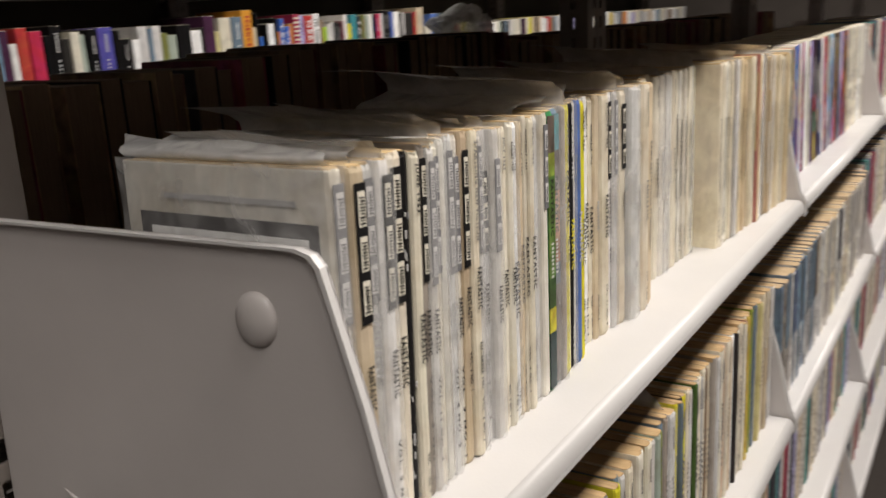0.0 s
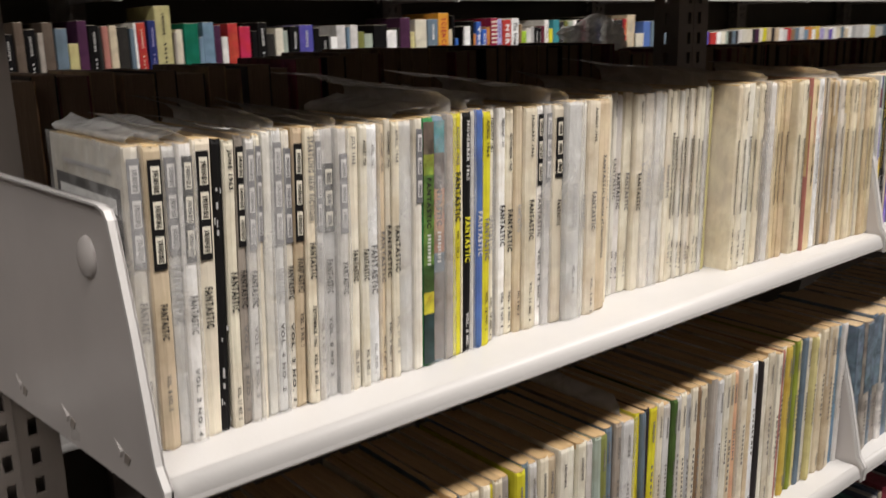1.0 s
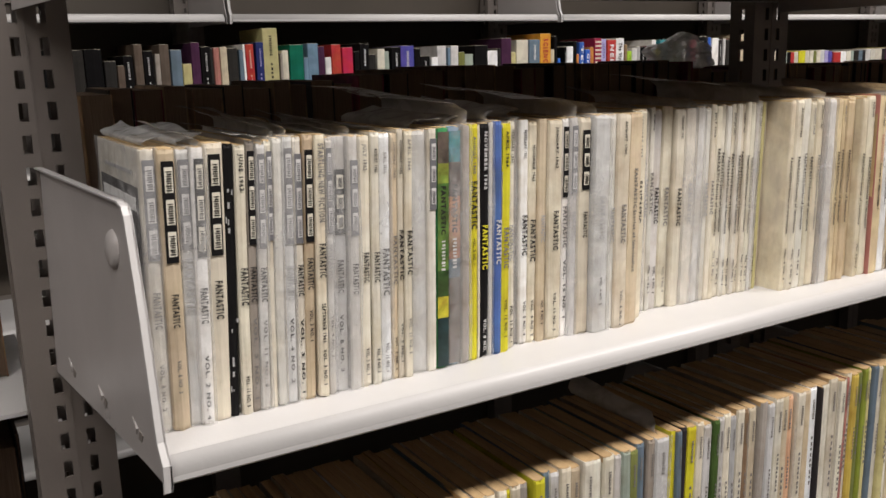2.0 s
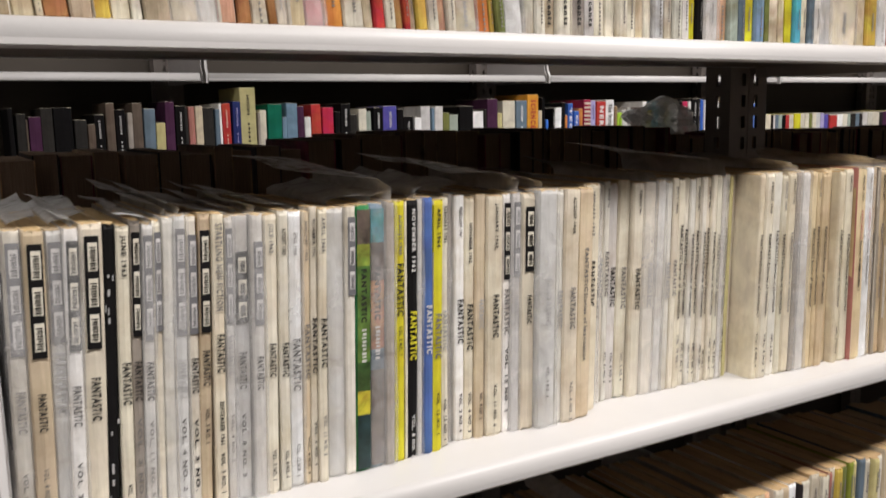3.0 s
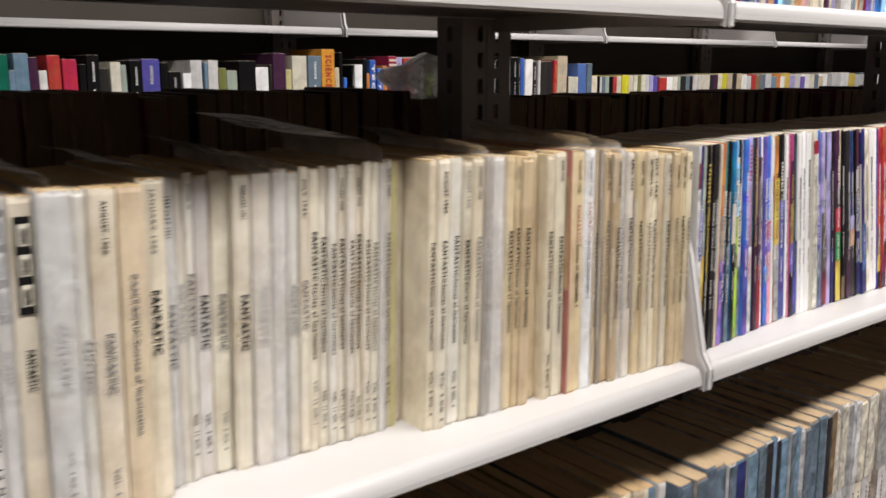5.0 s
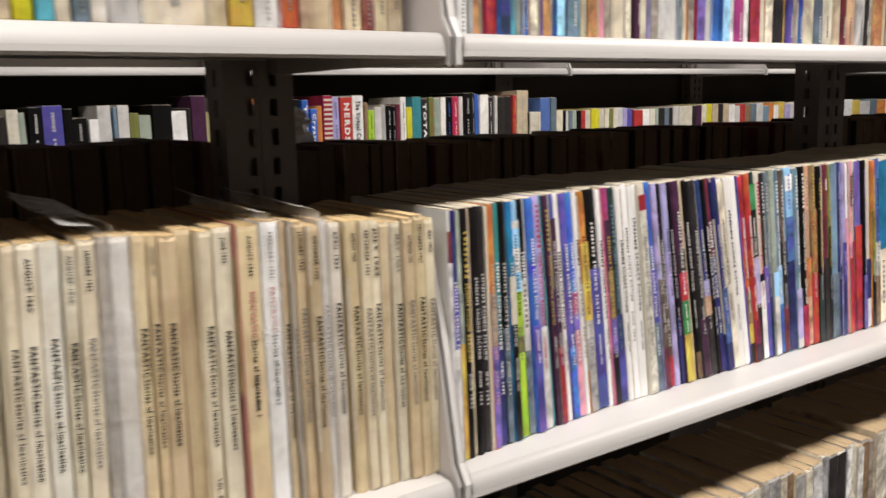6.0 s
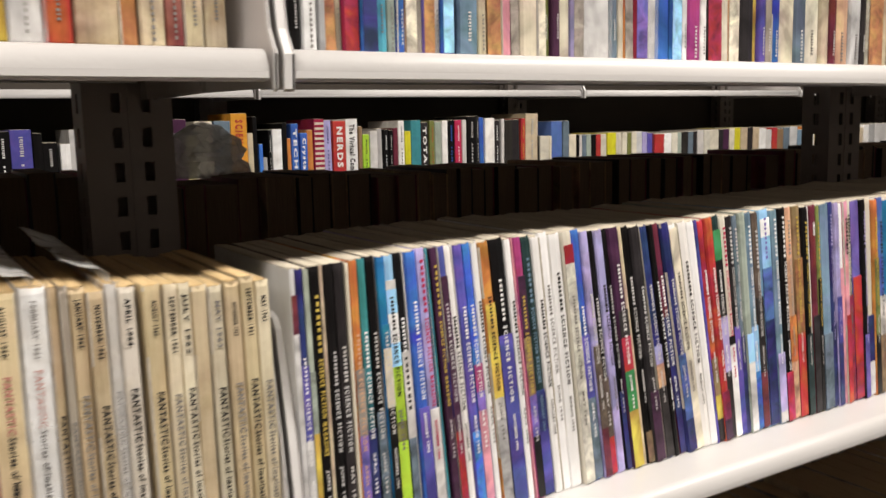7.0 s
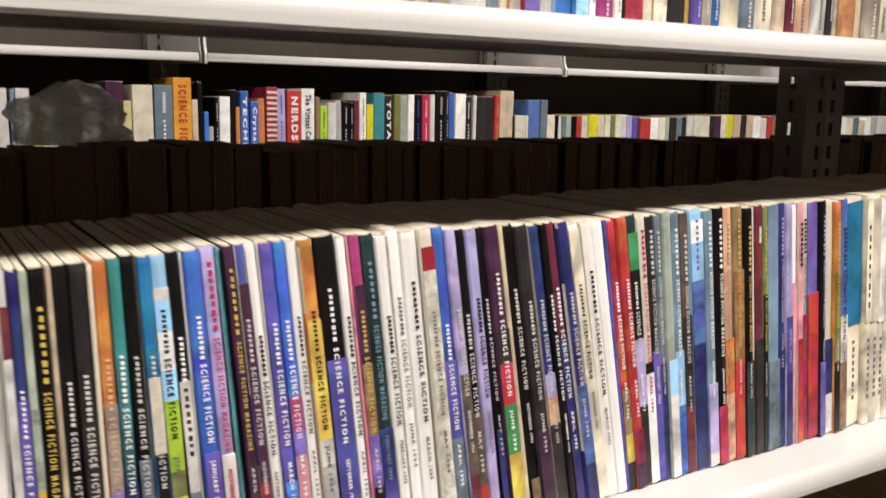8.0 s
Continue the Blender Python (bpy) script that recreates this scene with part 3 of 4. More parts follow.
def bracket(x, z, side, y_front, y_back, parent, high, paint, splay=0.0):
    """The end plate of a cantilever shelf: sloping front edge with a rounded upper corner, folded rim, a pressed boss and tabs."""
    lean = Matrix.Translation((0.0, y_front, z)) @ Matrix(((1, splay, 0.034, 0), (0, 1, 0, 0), (0, 0, 1, 0), (0, 0, 0, 1))) @ Matrix.Translation((0.0, -y_front, -z))
    f = 1 if y_back > y_front else -1
    ys = lambda v: y_front + f * v
    outline = [(ys(-0.0015), z - 0.0205), (ys(-0.0015), z - 0.003), (ys(0.007), z + 0.010), (ys(0.025), z + high * 0.55), (ys(0.041), z + high - 0.016), (ys(0.0435), z + high - 0.008), (ys(0.048), z + high - 0.0025), (ys(0.056), z + high),
               (y_back, z + high + 0.004), (y_back, z - 0.0165), (ys(0.150), z - 0.0165), (ys(0.04), z - 0.0185)]
    bm = bmesh.new()
    sheet(bm, outline, 0, x - 0.0006, 0.0012)
    bm.transform(lean)
    plate = part("end_plate", bm, paint, parent, "grey enamelled steel end plate with a sloping front")
    # folded rim along the front and top edge, one swept strip
    rim, wide = bmesh.new(), 0.0048 if side > 0 else 0.0010
    rows = []
    for a0, b0 in outline[:9]:
        rows.append([rim.verts.new((x - side * s, a0 + f * u, b0 - u * 0.6)) for s, u in ((-0.0008, 0), (wide, 0), (wide, 0.0022), (-0.0008, 0.0022))])
    for r0, r1 in zip(rows, rows[1:]):
        for k in range(4):
            rim.faces.new((r0[k], r0[(k + 1) % 4], r1[(k + 1) % 4], r1[k]))
    rim.faces.new(rows[0]), rim.faces.new(rows[-1][::-1])
    rim.transform(lean)
    # light on the rim is put into its colour: the paler shelf enamel
    part("rim", rim, SHELF_PAINT if paint is PANEL_PAINT else paint, plate, "folded rim, paled for the light on it")
    boss = bmesh.new()
    bmesh.ops.create_uvsphere(boss, u_segments=20, v_segments=10, radius=0.0118, matrix=pose(x - side * 0.0006, ys(0.083), z + high - 0.036) @ Matrix.Diagonal((0.42, 1, 1.15, 1)))
    for fc in boss.faces:
        fc.smooth = True
    boss.transform(lean)
    part("boss", boss, paint, plate, "pressed round boss")
    for v in (0.222, 0.140, 0.062):
        # a lug pressed out of the sheet: a slope that ends in a mouth
        tab, y0, z0 = bmesh.new(), ys(v), z + 0.004
        low = [tab.verts.new((x - side * 0.0004, y0 + f * p, z0 + q)) for p, q in ((0.007, 0.0045), (-0.006, -0.001), (-0.004, -0.006), (0.005, 0.000))]
        top = [tab.verts.new((x - side * k, y0 + f * p, z0 + q)) for k, p, q in ((0.0008, 0.006, 0.0038), (0.0022, -0.0055, -0.0015), (0.0022, -0.0040, -0.0052), (0.0008, 0.0045, 0.0004))]
        tab.faces.new(top)
        for k in range(4):
            tab.faces.new((low[k], low[(k + 1) % 4], top[(k + 1) % 4], top[k]))
        tab.transform(lean)
        lug = part("lug", tab, paint, plate, "pressed lug")
        # the mouth is not cut: a thin dark plate gives its shade
        mouth = bmesh.new()
        sheet(mouth, [(y0 - f * 0.0155, z0 - 0.0035), (y0 - f * 0.0085, z0 - 0.0015), (y0 - f * 0.0060, z0 - 0.0085), (y0 - f * 0.0120, z0 - 0.0090)], 0, x - side * 0.0011, 0.0004)
        mouth.transform(lean)
        part("slot", mouth, SHADE_PAINT, lug, "punched slot, its shade a dark plate")
    return plate


def shelf(x0, x1, z, y_front, y_back, ends=(True, True), label="white enamelled steel shelf with a folded front lip", high=0.157, paint=PANEL_PAINT, splay=0.0):
    """A steel shelf: a tray with a rounded lip, a folded rear edge, stiffening ribs below and a bracket at each end."""
    root = new("steel_shelf")
    tagged(root, label, "shelf", "steel shelves")
    f = 1 if y_back > y_front else -1
    prof = [(0.0012, -LIP), (0.0, -LIP + 0.0015), (0.0, -0.0115), (0.0010, -0.0068), (0.0028, -0.0030), (0.0052, -0.0009), (0.0085, 0.0), (abs(y_back - y_front), 0.0), (abs(y_back - y_front), -0.004), (abs(y_back - y_front) - 0.0015, -0.004),
            (abs(y_back - y_front) - 0.0015, -0.0015), (0.0095, -0.0016), (0.0018, -0.0115), (0.0016, -LIP + 0.0015), (0.010, -LIP + 0.0015), (0.010, -LIP)]
    bm = bmesh.new()
    a = [bm.verts.new((x0, y_front + f * p, z + q)) for p, q in prof]
    b = [bm.verts.new((x1, y_front + f * p, z + q)) for p, q in prof]
    n = len(prof)
    for i in range(n):
        bm.faces.new((a[i], a[(i + 1) % n], b[(i + 1) % n], b[i]))
    bm.faces.new(a[::-1]), bm.faces.new(b)
    for fc in list(bm.faces)[2:6]:
        fc.smooth = True
    part("tray", bm, SHELF_PAINT, root)
    ya, yb = sorted((y_front + f * 0.012, y_back - f * 0.003))
    # a dark sheet colours the shade below the tray
    part("underside", boxes((x0 + 0.002, ya, z - 0.0030, x1 - 0.002, yb, z - 0.0017)), SHADE_PAINT, root, "dull underside, its shade painted in")
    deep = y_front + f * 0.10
    part("stiffening_rib", boxes((x0 + 0.01, min(deep, deep + f * 0.02), z - 0.0062, x1 - 0.01, max(deep, deep + f * 0.02), z - 0.0032), bevel=0.001), SHADE_PAINT, root)
    if ends[0]:
        bracket(x0 - 0.0012, z, 1, y_front, y_back, root, high, paint, splay)
    if ends[1]:
        bracket(x1 + 0.0035, z, -1, y_front, y_back, root, high, paint)
    return root


for i in range(-1, 5):
    upright(POST_X + BAY * i - (0.0 if i else 0.003), POST_Y0, POST_Y1)
FRONT_LEVELS = [MAIN_Z + PITCH * k for k in (2, 1, 0, -1, -2, -3)]
for i in range(0, 4):
    xa, xb = PANEL_X + BAY * i - (0.0 if i else 0.003), PANEL_X + BAY * (i + 1) - 0.014
    for z in FRONT_LEVELS:
        shelf(xa, xb, z, LIP_Y, POST_Y0 - 0.002, splay=0.0 if i else -0.10)
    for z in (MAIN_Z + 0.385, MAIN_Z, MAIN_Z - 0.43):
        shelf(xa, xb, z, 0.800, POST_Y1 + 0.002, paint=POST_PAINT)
# the bay beyond the first post carries paperback shelves on its far side
for z in (1.085, 0.875):
    shelf(PANEL_X - BAY, PANEL_X - 0.040, z, 0.800, POST_Y1 + 0.002)

# the range across the next aisle, with a back panel
for i in range(-1, 6):
    upright(FAR_X - 0.013 + 0.886 * i, FAR_Y + 0.28, FAR_Y + 0.32)
for i in range(-1, 5):
    for k in (2, 1, 0, -1, -2):
        x0, x1, z = FAR_X + 0.886 * i, FAR_X + 0.886 * (i + 1) - 0.017, FAR_Z + PITCH * k
        far = shelf(x0, x1, z, FAR_Y, FAR_Y + 0.278, high=0.157)
        # unseen filler strip, added to block light falling behind the shelf
        part("rear_flange", boxes((x0 + 0.022, FAR_Y + 0.2785, z - 0.004, x1 - 0.031, FAR_Y + 0.3285, z - 0.001)), SHADE_PAINT, far)
tagged(part("back_panel", boxes((-1.0, FAR_Y + 0.33, 0.05, 6.0, FAR_Y + 0.34, 2.2)), BACK_PAINT), "brown back panel of the far shelving", "panel", kind="structure")

# ---- main shelf, older run ----
OLD_RUN = [
    (0.8250, 0.8785, """milky+bag+G99-62+T51-38+V25-8:9.1 tan+B96-61+T50-38+V26-14:10.9 frost+bag+G99-65+fT62-42:8.5 white+bag+B97-62+T51-38+V26-2:7.7 cream+B98-61+T52-38:11.8"""),
    (0.8785, 1.0715, """black:7.3 ivory+D98-84+T56-42+V15-3:8.1 taupe+B98-63+T55-42+V36-5:6.9 frost+bag+G97-62+T55-42+V35-9:7.0 pale+G97-64:5.3 milky+bag:7.1 frost+bag+G96-61+fT53-40+V33-8:8.3
     milky+G94-61+T53-41+V32-3:7.0 tan+B95-61+T55-43+V35-23:8.2 ivory+K99-68+T60-47+D37-22+V19-5:8.3 frost+bag+G98-64+fT60-46+V32-15:5.7 silver+bag+B88-63+T53-40+V31-8:12.1
     frost+bag+G91-62+T51-39:8.3 pale+D97-87+T55-43+V16-5:9.7 pale+D94-85+T54-42+V15-5:7.4 white+bag+D93-85+T55-36+V16-4:10.4 sand+D97-83+T60-40+V18-4:5.0 cream+D96-83+T61-41+V23-7:5.5
     ivory+D97-85+T61-43+V25-10:6.9 frost+bag:14.4 milky+G99-68:7.6 green+art:11.3 steel+art+bag:12.0 taupe+bag+big:7.5"""),
    (1.0715, 1.1040, """yellow+D95-80+T77-57+V53-42:10.7 ivory:3.3 black+D97-73+T58-39+V17-0:10.7 frost+bag:5.1 cornflower+sT59-40:9.3"""),
    (1.1040, 1.1690, """yellow+D97-82+T56-38+V24-7:8.9 pale+D97-83+fT56-40+V20-3:6.5 taupe+bag+in:6.8 white+D96-84+T59-41+V20-4:7.8 ivory+D90-74+T57-38+V20-3:8.4 sand+fT58-46+V19-8:8.5
     ivory+D98-79+T60-42+V22-4:13.9"""),
    (1.1690, 1.1970, """white+B98-65+T61-42+V36-9:6.6 silver+bag+big+G98-66+fT58-46:7.1 cream+B95-68+T58-46:11.5"""),
    (1.1970, 1.3620, """frost+bag+wide+fT64-44+V26-13:17.5 milky+fT58-42:7.5 cream+D97-82+T59-41+V18-1:14.7 sand+S75-26:15.3 ivory+D98-78+T67-47:15.8 frost+bag+D95-82+T61-40:8.2 milky+fT67-48:6.2
     milky+D99-89+T69-49+V23-9:6.2 silver+T62-44+V22-8:10.8 ivory+T61-42+V21-8:12.7 cream+D99-86+T61-42:11.7 milky+bag+fT63-42:13.4 frost+bag:10 milky+fT62-45:8 pale+T62-45+D96-84:6.6"""),
    (1.3620, 1.5671, """ivory+S79-34+V26-10:8.0 pale+S76-35+V21-7:7.6 milky+S74-34+V20-6:6.4 pale+D96-85+S75-35+V20-5:7.2 milky+S74-33+V19-7:6.4 cream+D96-86+S76-34+V16-7:6.5 pale+S73-37+V21-6:5.6
     ivory+S72-37+V20-6:7.0 frost+bag+big:5.3 cream+D98-87+S74-42+V24-10:6.7 straw:4.9 cream+in:9.5 ivory+S71-35+V23-6:7.1 pale+D96-81+S71-34+V22-3:10.7 milky+S72-38+V21-7:11.9
     ivory+D99-83+S71-40:8.2 cream+D99-85+S71-47:10.7 taupe+bag+S68-41:6.0 frost+bag:12.2 wheat+S72-40:8.7 wheat+S73-44+D99-88:6.3 tan+S73-44:11.5 sand+in:11.7 cream+S70-34+V19-5:8.7
     pale+D99-89+S67-33:12.9 brick:1.1"""),
    # the thin recessed taupe copy here colours a shadow gap between two magazines
    (1.5671, 1.7050, """wheat+D99-84+rS79-58+V51-37:14.7 white+bag+D97-82+rS79-60+V54-39:12.5 tan+S66-44:4.9 taupe+S64-45:4.1 tan+D98-84+S71-50:8.0 tan+D97-82+S69-45:8.2 frost+bag+S71-50:5.7
     silver+D99-84+S72-49:8.1 taupe+in:3.8 wheat+D96-86+S70-47:9.5 cream+D97-81+S69-41:6.9 pale+D97-80+S70-38:6.6 sand:8.9 cream+D96-82+S70-47:7.8 sand+D94-84+S70-47:7.9 wheat+D97-83+S70-31:8.0
     ivory+D96-88+S70-37:8.1""")]
random.seed(11)
lay(OLD_RUN, lambda x, spec, w: fantasy_digest(x, spec, w, old_lean(x) + random.uniform(-0.25, 0.25)))

# the back cover of the first copy: a dark advertising panel with a line of small print above it
first = [o for o in scene.objects if o.name == "magazine"][0]
SIDE = Matrix.Translation((-0.0004, 0, 0))
child("advert_panel", BOX_ME, first, SIDE @ Matrix.Translation((-0.0003, 0.008, 0.060)) @ Matrix.Diagonal((0.0004, 0.116, 0.104, 1)), C_ink("charcoal"))
for y0, y1, z0, hh, col in ((0.02, 0.105, 0.1715, 0.0028, "grey"), (0.014, 0.116, 0.148, 0.009, "white"), (0.05, 0.104, 0.138, 0.004, "silver"), (0.03, 0.10, 0.120, 0.003, "grey"), (0.03, 0.10, 0.112, 0.003, "grey")):
    child("lettering_bar", BOX_ME, first, SIDE @ Matrix.Translation((-0.0008, y0, z0)) @ Matrix.Diagonal((0.0004, y1 - y0, hh, 1)), C_ink(col))

# ---- main shelf, newer run ----
NEW_RUN = ("""silver,maroon92,silver80:3.6 navy,indigo70,silver46/white73-38:4.8 sage,sage68,gold48:3.7 black/gold92-40:6.6 sand:2.9 black/silver73-40:5.9 charcoal/silver74-39:7.8 cream:2.3 orange,taupe65,violet43/peach77-38:6.1 teal,navy44/white77-41:6.2
     black,slate49/silver76-40:5.9 taupe:0.7 ocean,ocean78,ivory70,black50/silver76-41:6.0 sky,white92,sky89,white81,sky71,lime63,olive44,lime37/ink87-53:7.8
     black,silver67,slate37/white79-67/ink66-47:5.7 silver:1.6 blue,indigo47/white84-50:8.1 lilac,silver45/rose97-46:7.5 teal:2.2 black:1.9 plum,plum47/gold95-45:5.2
     indigo,plum90,crimson35/silver81-46:5.6 white/ink76-42:5.9 silver:1.7 indigo,bright33/white79-44:6.9 bright,magenta57,violet47,pink40/white79-45:7.0 white/ink80-46:5.0 silver:1.8
     orange,gold78,silver43,grey35/ink81-46:8.5 black,indigo65/white86-40:12.7 white/ink78-42:5.4 pink:1.6 magenta,plum86,brown63,violet41,black25/gold79-42:6.5
     pine,navy42,indigo26/steel93-45:8.9 white/ink77-43:7.0 white/fade81-47:7.8 white/ink86-42:11.1 pale,red95,pale88/fade76-43:8.9 blue,indigo59,slate34/white71-37:8.3
     lilac,umber55,maroon21/silver76-48:7.0 black,umber41,red16/silver74-40:7.1 lilac/ink79-46:7.6 black,navy34/silver78-44:4.6 plum,charcoal67,red56,green42,gold25/white86-45:10.1 sand:3.9
     black,brown14/silver80-46:6.8 charcoal,plum31/silver76-42:9.7 navy,lilac50,peach42,charcoal32/silver76-44:8.7 black/white77-40:5.0 maroon,navy61/white79-40:7.2
     navy,cornflower44,navy15/silver77-44:9.0 white,ivory99/ink80-46:8.8 white/ink84-39:10.3 white:9.1 indigo:2.8 red,brown39,gold22,charcoal11/white79-47:7.4 red,crimson23,plum10/white79-47:9.0
     pine,green94,black81,lilac56,charcoal31/white77-48:9.6 pale,black47,white43/rose96-47:7.8 charcoal,indigo51/silver96-50:7.4 slate,navy46/silver95-53:6.0 sage,sky46,silver33:8.1
     steel,sky49,bright28/white95-47:8.8 umber,charcoal62,maroon27/silver93-44:8.9 sky,white96,sky88,cornflower74,navy50/violet97-78:12.8 steel,lilac34,silver6/white97-48:9.8
     black,rose24/white97-44:9.4 peach,orange50,peach28/taupe95-50:10.1 brown,rust76,red41/gold96-46:10.9 black,pine40/gold94-44:8.7 silver:2.4 maroon,charcoal48/white92-86:8.9
     olive,black66/gold93-43:4.8 steel,slate38:13.4 navy,navy42/lilac95-53:6.8 lilac,indigo55,navy32/lilac95-55:6.9 white,pink69:5.7 pink,red45/ink93-75:6.4 cream,crimson54/ink94-54:7.1
     violet,red63,crimson19:13.1 black,violet33/lilac95-48:6.7 cream,navy42,silver18:10.8 orange,olive71,black32/gold92-47:6.9 cornflower,silver51,brown31/ink89-41:9.7""")
random.seed(12)


def tilt(x):
    """The newer run leans to the left: little at the end plate, most in the middle of the bay."""
    return float(np.interp(x, (1.72, 1.753, 1.826, 1.93, 1.99, 2.026, 2.058, 2.091, 2.2, 2.33), (-1.2, -1.8, -5.3, -7.0, -9.5, -11.2, -9.9, -7.9, -6.6, -7.0)))


NEW_X0, NEW_X1 = PANEL_X + BAY + 0.0022, 2.3024
lay([(NEW_X0, NEW_X1, NEW_RUN)], lambda x, spec, w: modern_digest(x, spec, w, tilt(x) + random.uniform(-0.2, 0.2)))


def two_tone(x, z, w, upper, lower, group, bars=True, kind="digest", lean=0.0):
    """A digest whose spine is coloured above and pale with small print below."""
    h = random.uniform(0.186, 0.191) if z > LOW else random.uniform(0.177, 0.187)
    ob = magazine(x, SPINE_Y + random.uniform(-0.002, 0.002) - (0.017 if z < MAIN_Z else 0), z, w, h, 0.134, tint(lower), GLOSS_COVER, lean, 0, False, kind,
                  "digest with " + top_word(upper) + " band above " + top_word(lower) + " spine", "magazine", group)
    child("colour_band", FLAT_ME if z > LOW else ART_ME, ob, Matrix.Translation((w * 0.05, -0.0003, h * 0.46)) @ Matrix.Diagonal((w * 0.88, 0.0005, h * 0.53, 1)), tint(upper))
    if bars:
        spine_bar(ob, w, h * 0.40, h * 0.28, min(0.0024, w * 0.24), "fade")
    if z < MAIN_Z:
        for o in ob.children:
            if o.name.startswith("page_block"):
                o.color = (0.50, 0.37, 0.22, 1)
    return ob


random.seed(13)
x, k = NEW_X1, 0
while x < PANEL_X + 2 * BAY - 0.075:
    w = random.uniform(0.008, 0.021) if k else 0.021
    last = two_tone(x + 0.0232, MAIN_Z, w, ["pale", "ivory", "cream", "white", "pale", "silver"][k % 6] if k else "ocean", random.choice(["white", "ivory", "pale"]), "third digest run", lean=-7.0)
    if k % 3 == 1:
        spine_bar(last, w, 0.17, 0.07, min(0.0026, w * 0.24), "ink")
    x, k = x + w, k + 1


# ---- other shelves of the near range ----


def shelved(x, spec, w, z, y, height, depth, lean, old, kind, group):
    """A magazine or book of one of the less visible shelves; spec: colour, +bag for a sleeve, +print for lettering near the foot."""
    top, _, extra = spec.partition("+")
    h = random.uniform(*height)
    mat = PULP_COVER if kind == "pulp_magazine" else OLD_COVER if old else GLOSS_COVER
    age_shade = 0.72 if z > MAIN_Z else 1.0  # the upper shelf's dimmer light is put into its books' colours
    ob = magazine(x, y + random.uniform(-0.003, 0.003), z, w, h, depth, tuple(v * age_shade for v in tint(top, 0.08)[:3]) + (1,), mat, lean + random.uniform(-0.8, 0.8), random.uniform(-0.6, 0.6), old, kind,
                  ("worn " if old else "") + top_word(top) + "-spined " + kind.replace("_", " ") + " on a steel shelf", "magazine" if old else "book", group)
    ink = "fade" if old or sum(C[top]) > 1.0 else "silver"
    if random.random() < 0.75:
        spine_bar(ob, w, h * random.uniform(0.60, 0.72), h * random.uniform(0.2, 0.35), w * 0.16, ink)
        spine_bar(ob, w, h * 0.93, h * 0.12, w * 0.2, ink)
    if "art" in extra:
        child("picture_strip", ART_ME, ob, Matrix.Translation((w * 0.06, -0.0003, h * 0.01)) @ Matrix.Diagonal((w * 0.86, 0.0006, h * random.uniform(0.25, 0.5), 1)), C_ink(random.choice("steel navy sky taupe violet crimson ivory rust".split())))
    elif "cents" in extra:
        spine_text(ob, "25 cents", w, h * 0.17, h * 0.13, w * 0.34, "ink", "price")
    elif random.random() < 0.6:
        spine_bar(ob, w, h * 0.14, h * random.uniform(0.07, 0.13), w * 0.13, ink)
    if "bag" in extra:
        sleeve(ob, w, h, depth, random.choice((-1, 1)) * random.uniform(0.012, 0.03), random.uniform(0.006, 0.014))
    return ob


LOW_RUN = [
    (0.8255, 1.117, """cream:9 olive:8 sand:10 pale:9 silver:9 cream:12 tan:8 sage:8 cream:10 pale:9 taupe:9 cream:11 ivory:9 olive:8 cream:10 silver:9 pale:10 sand:9 olive:9 cream:11 gold:8 pale:9 sand:10 slate:7 cream:10 ivory:10 pale:9 yellow:8 cream:10 taupe:9"""),
    (1.117, 1.262, "yellow:10 slate:7 silver:9 ivory:10 tan:10 cream:10 pale:10 ivory:10 silver:9 sage:9 olive:9 slate:9 taupe:8"),
    (1.262, 1.345, "silver+bag:15 yellow:9 slate:6 charcoal:6 yellow:11 ivory:9 silver:10 leaf:7"),
    (1.345, 1.50, "silver:10 pale:10 grey:9 cream:11 brown:7 sand:11 taupe:9 silver:10 cream:12 sand:13 peach:12 cream:13 sand:10 white:12"),
    (1.50, 1.70, "charcoal:4 pale:12 cream:12 ivory:9 brick:5 cream:9 gold:9 olive:9 moss:7 straw:8 slate:8 cream:9 straw:8 pale:12 sand:12 tan:12 cream:9 steel:10 silver:9")]
random.seed(21)
lay(LOW_RUN, lambda x, spec, w: shelved(x, spec, w, LOW, SPINE_Y - 0.010, (0.185, 0.191), 0.134, 0.8, True, "magazine", "lower shelf magazines"))
random.seed(22)
x = PANEL_X + BAY + 0.004
while x < PANEL_X + 2 * BAY - 0.03:
    w = random.uniform(0.009, 0.019)
    two_tone(x + 0.004, LOW, w, random.choice(("steel slate charcoal navy grey slate steel" if x < 1.98 else "taupe silver ivory white pale brown grey charcoal").split()), random.choice(("grey slate silver steel taupe" if x < 1.98 else "ivory silver taupe pale grey sand").split()), "lower shelf digests", lean=-1.5)
    x += w


def low_row(x0, x1, z, seed, label):
    """A row of spines on a low shelf, as one joined mesh; each book's tone varies by its island."""
    random.seed(seed)
    vs, fs, x = [], [], x0
    while x < x1:
        w, h, d = random.uniform(0.009, 0.02), random.uniform(0.182, 0.192), 0.134
        y, at = SPINE_Y + random.uniform(-0.003, 0.003), len(vs)
        r = w * 0.25
        ring = [(0, d), (0, r), (w * 0.5, 0), (w - 0.0005, r), (w - 0.0005, d)]
        vs += [(x + p, y + q, z + k) for k in (0.0, h) for p, q in ring]
        fs += [(at + i, at + (i + 1) % 5, at + 5 + (i + 1) % 5, at + 5 + i) for i in range(5)] + [tuple(at + 5 + i for i in range(5))]
        x += w
    ob = new("distant_magazines", mesh_of("distant_magazines", vs, fs, MIXED_SPINES))
    return tagged(ob, label, "magazines", kind="stuff")


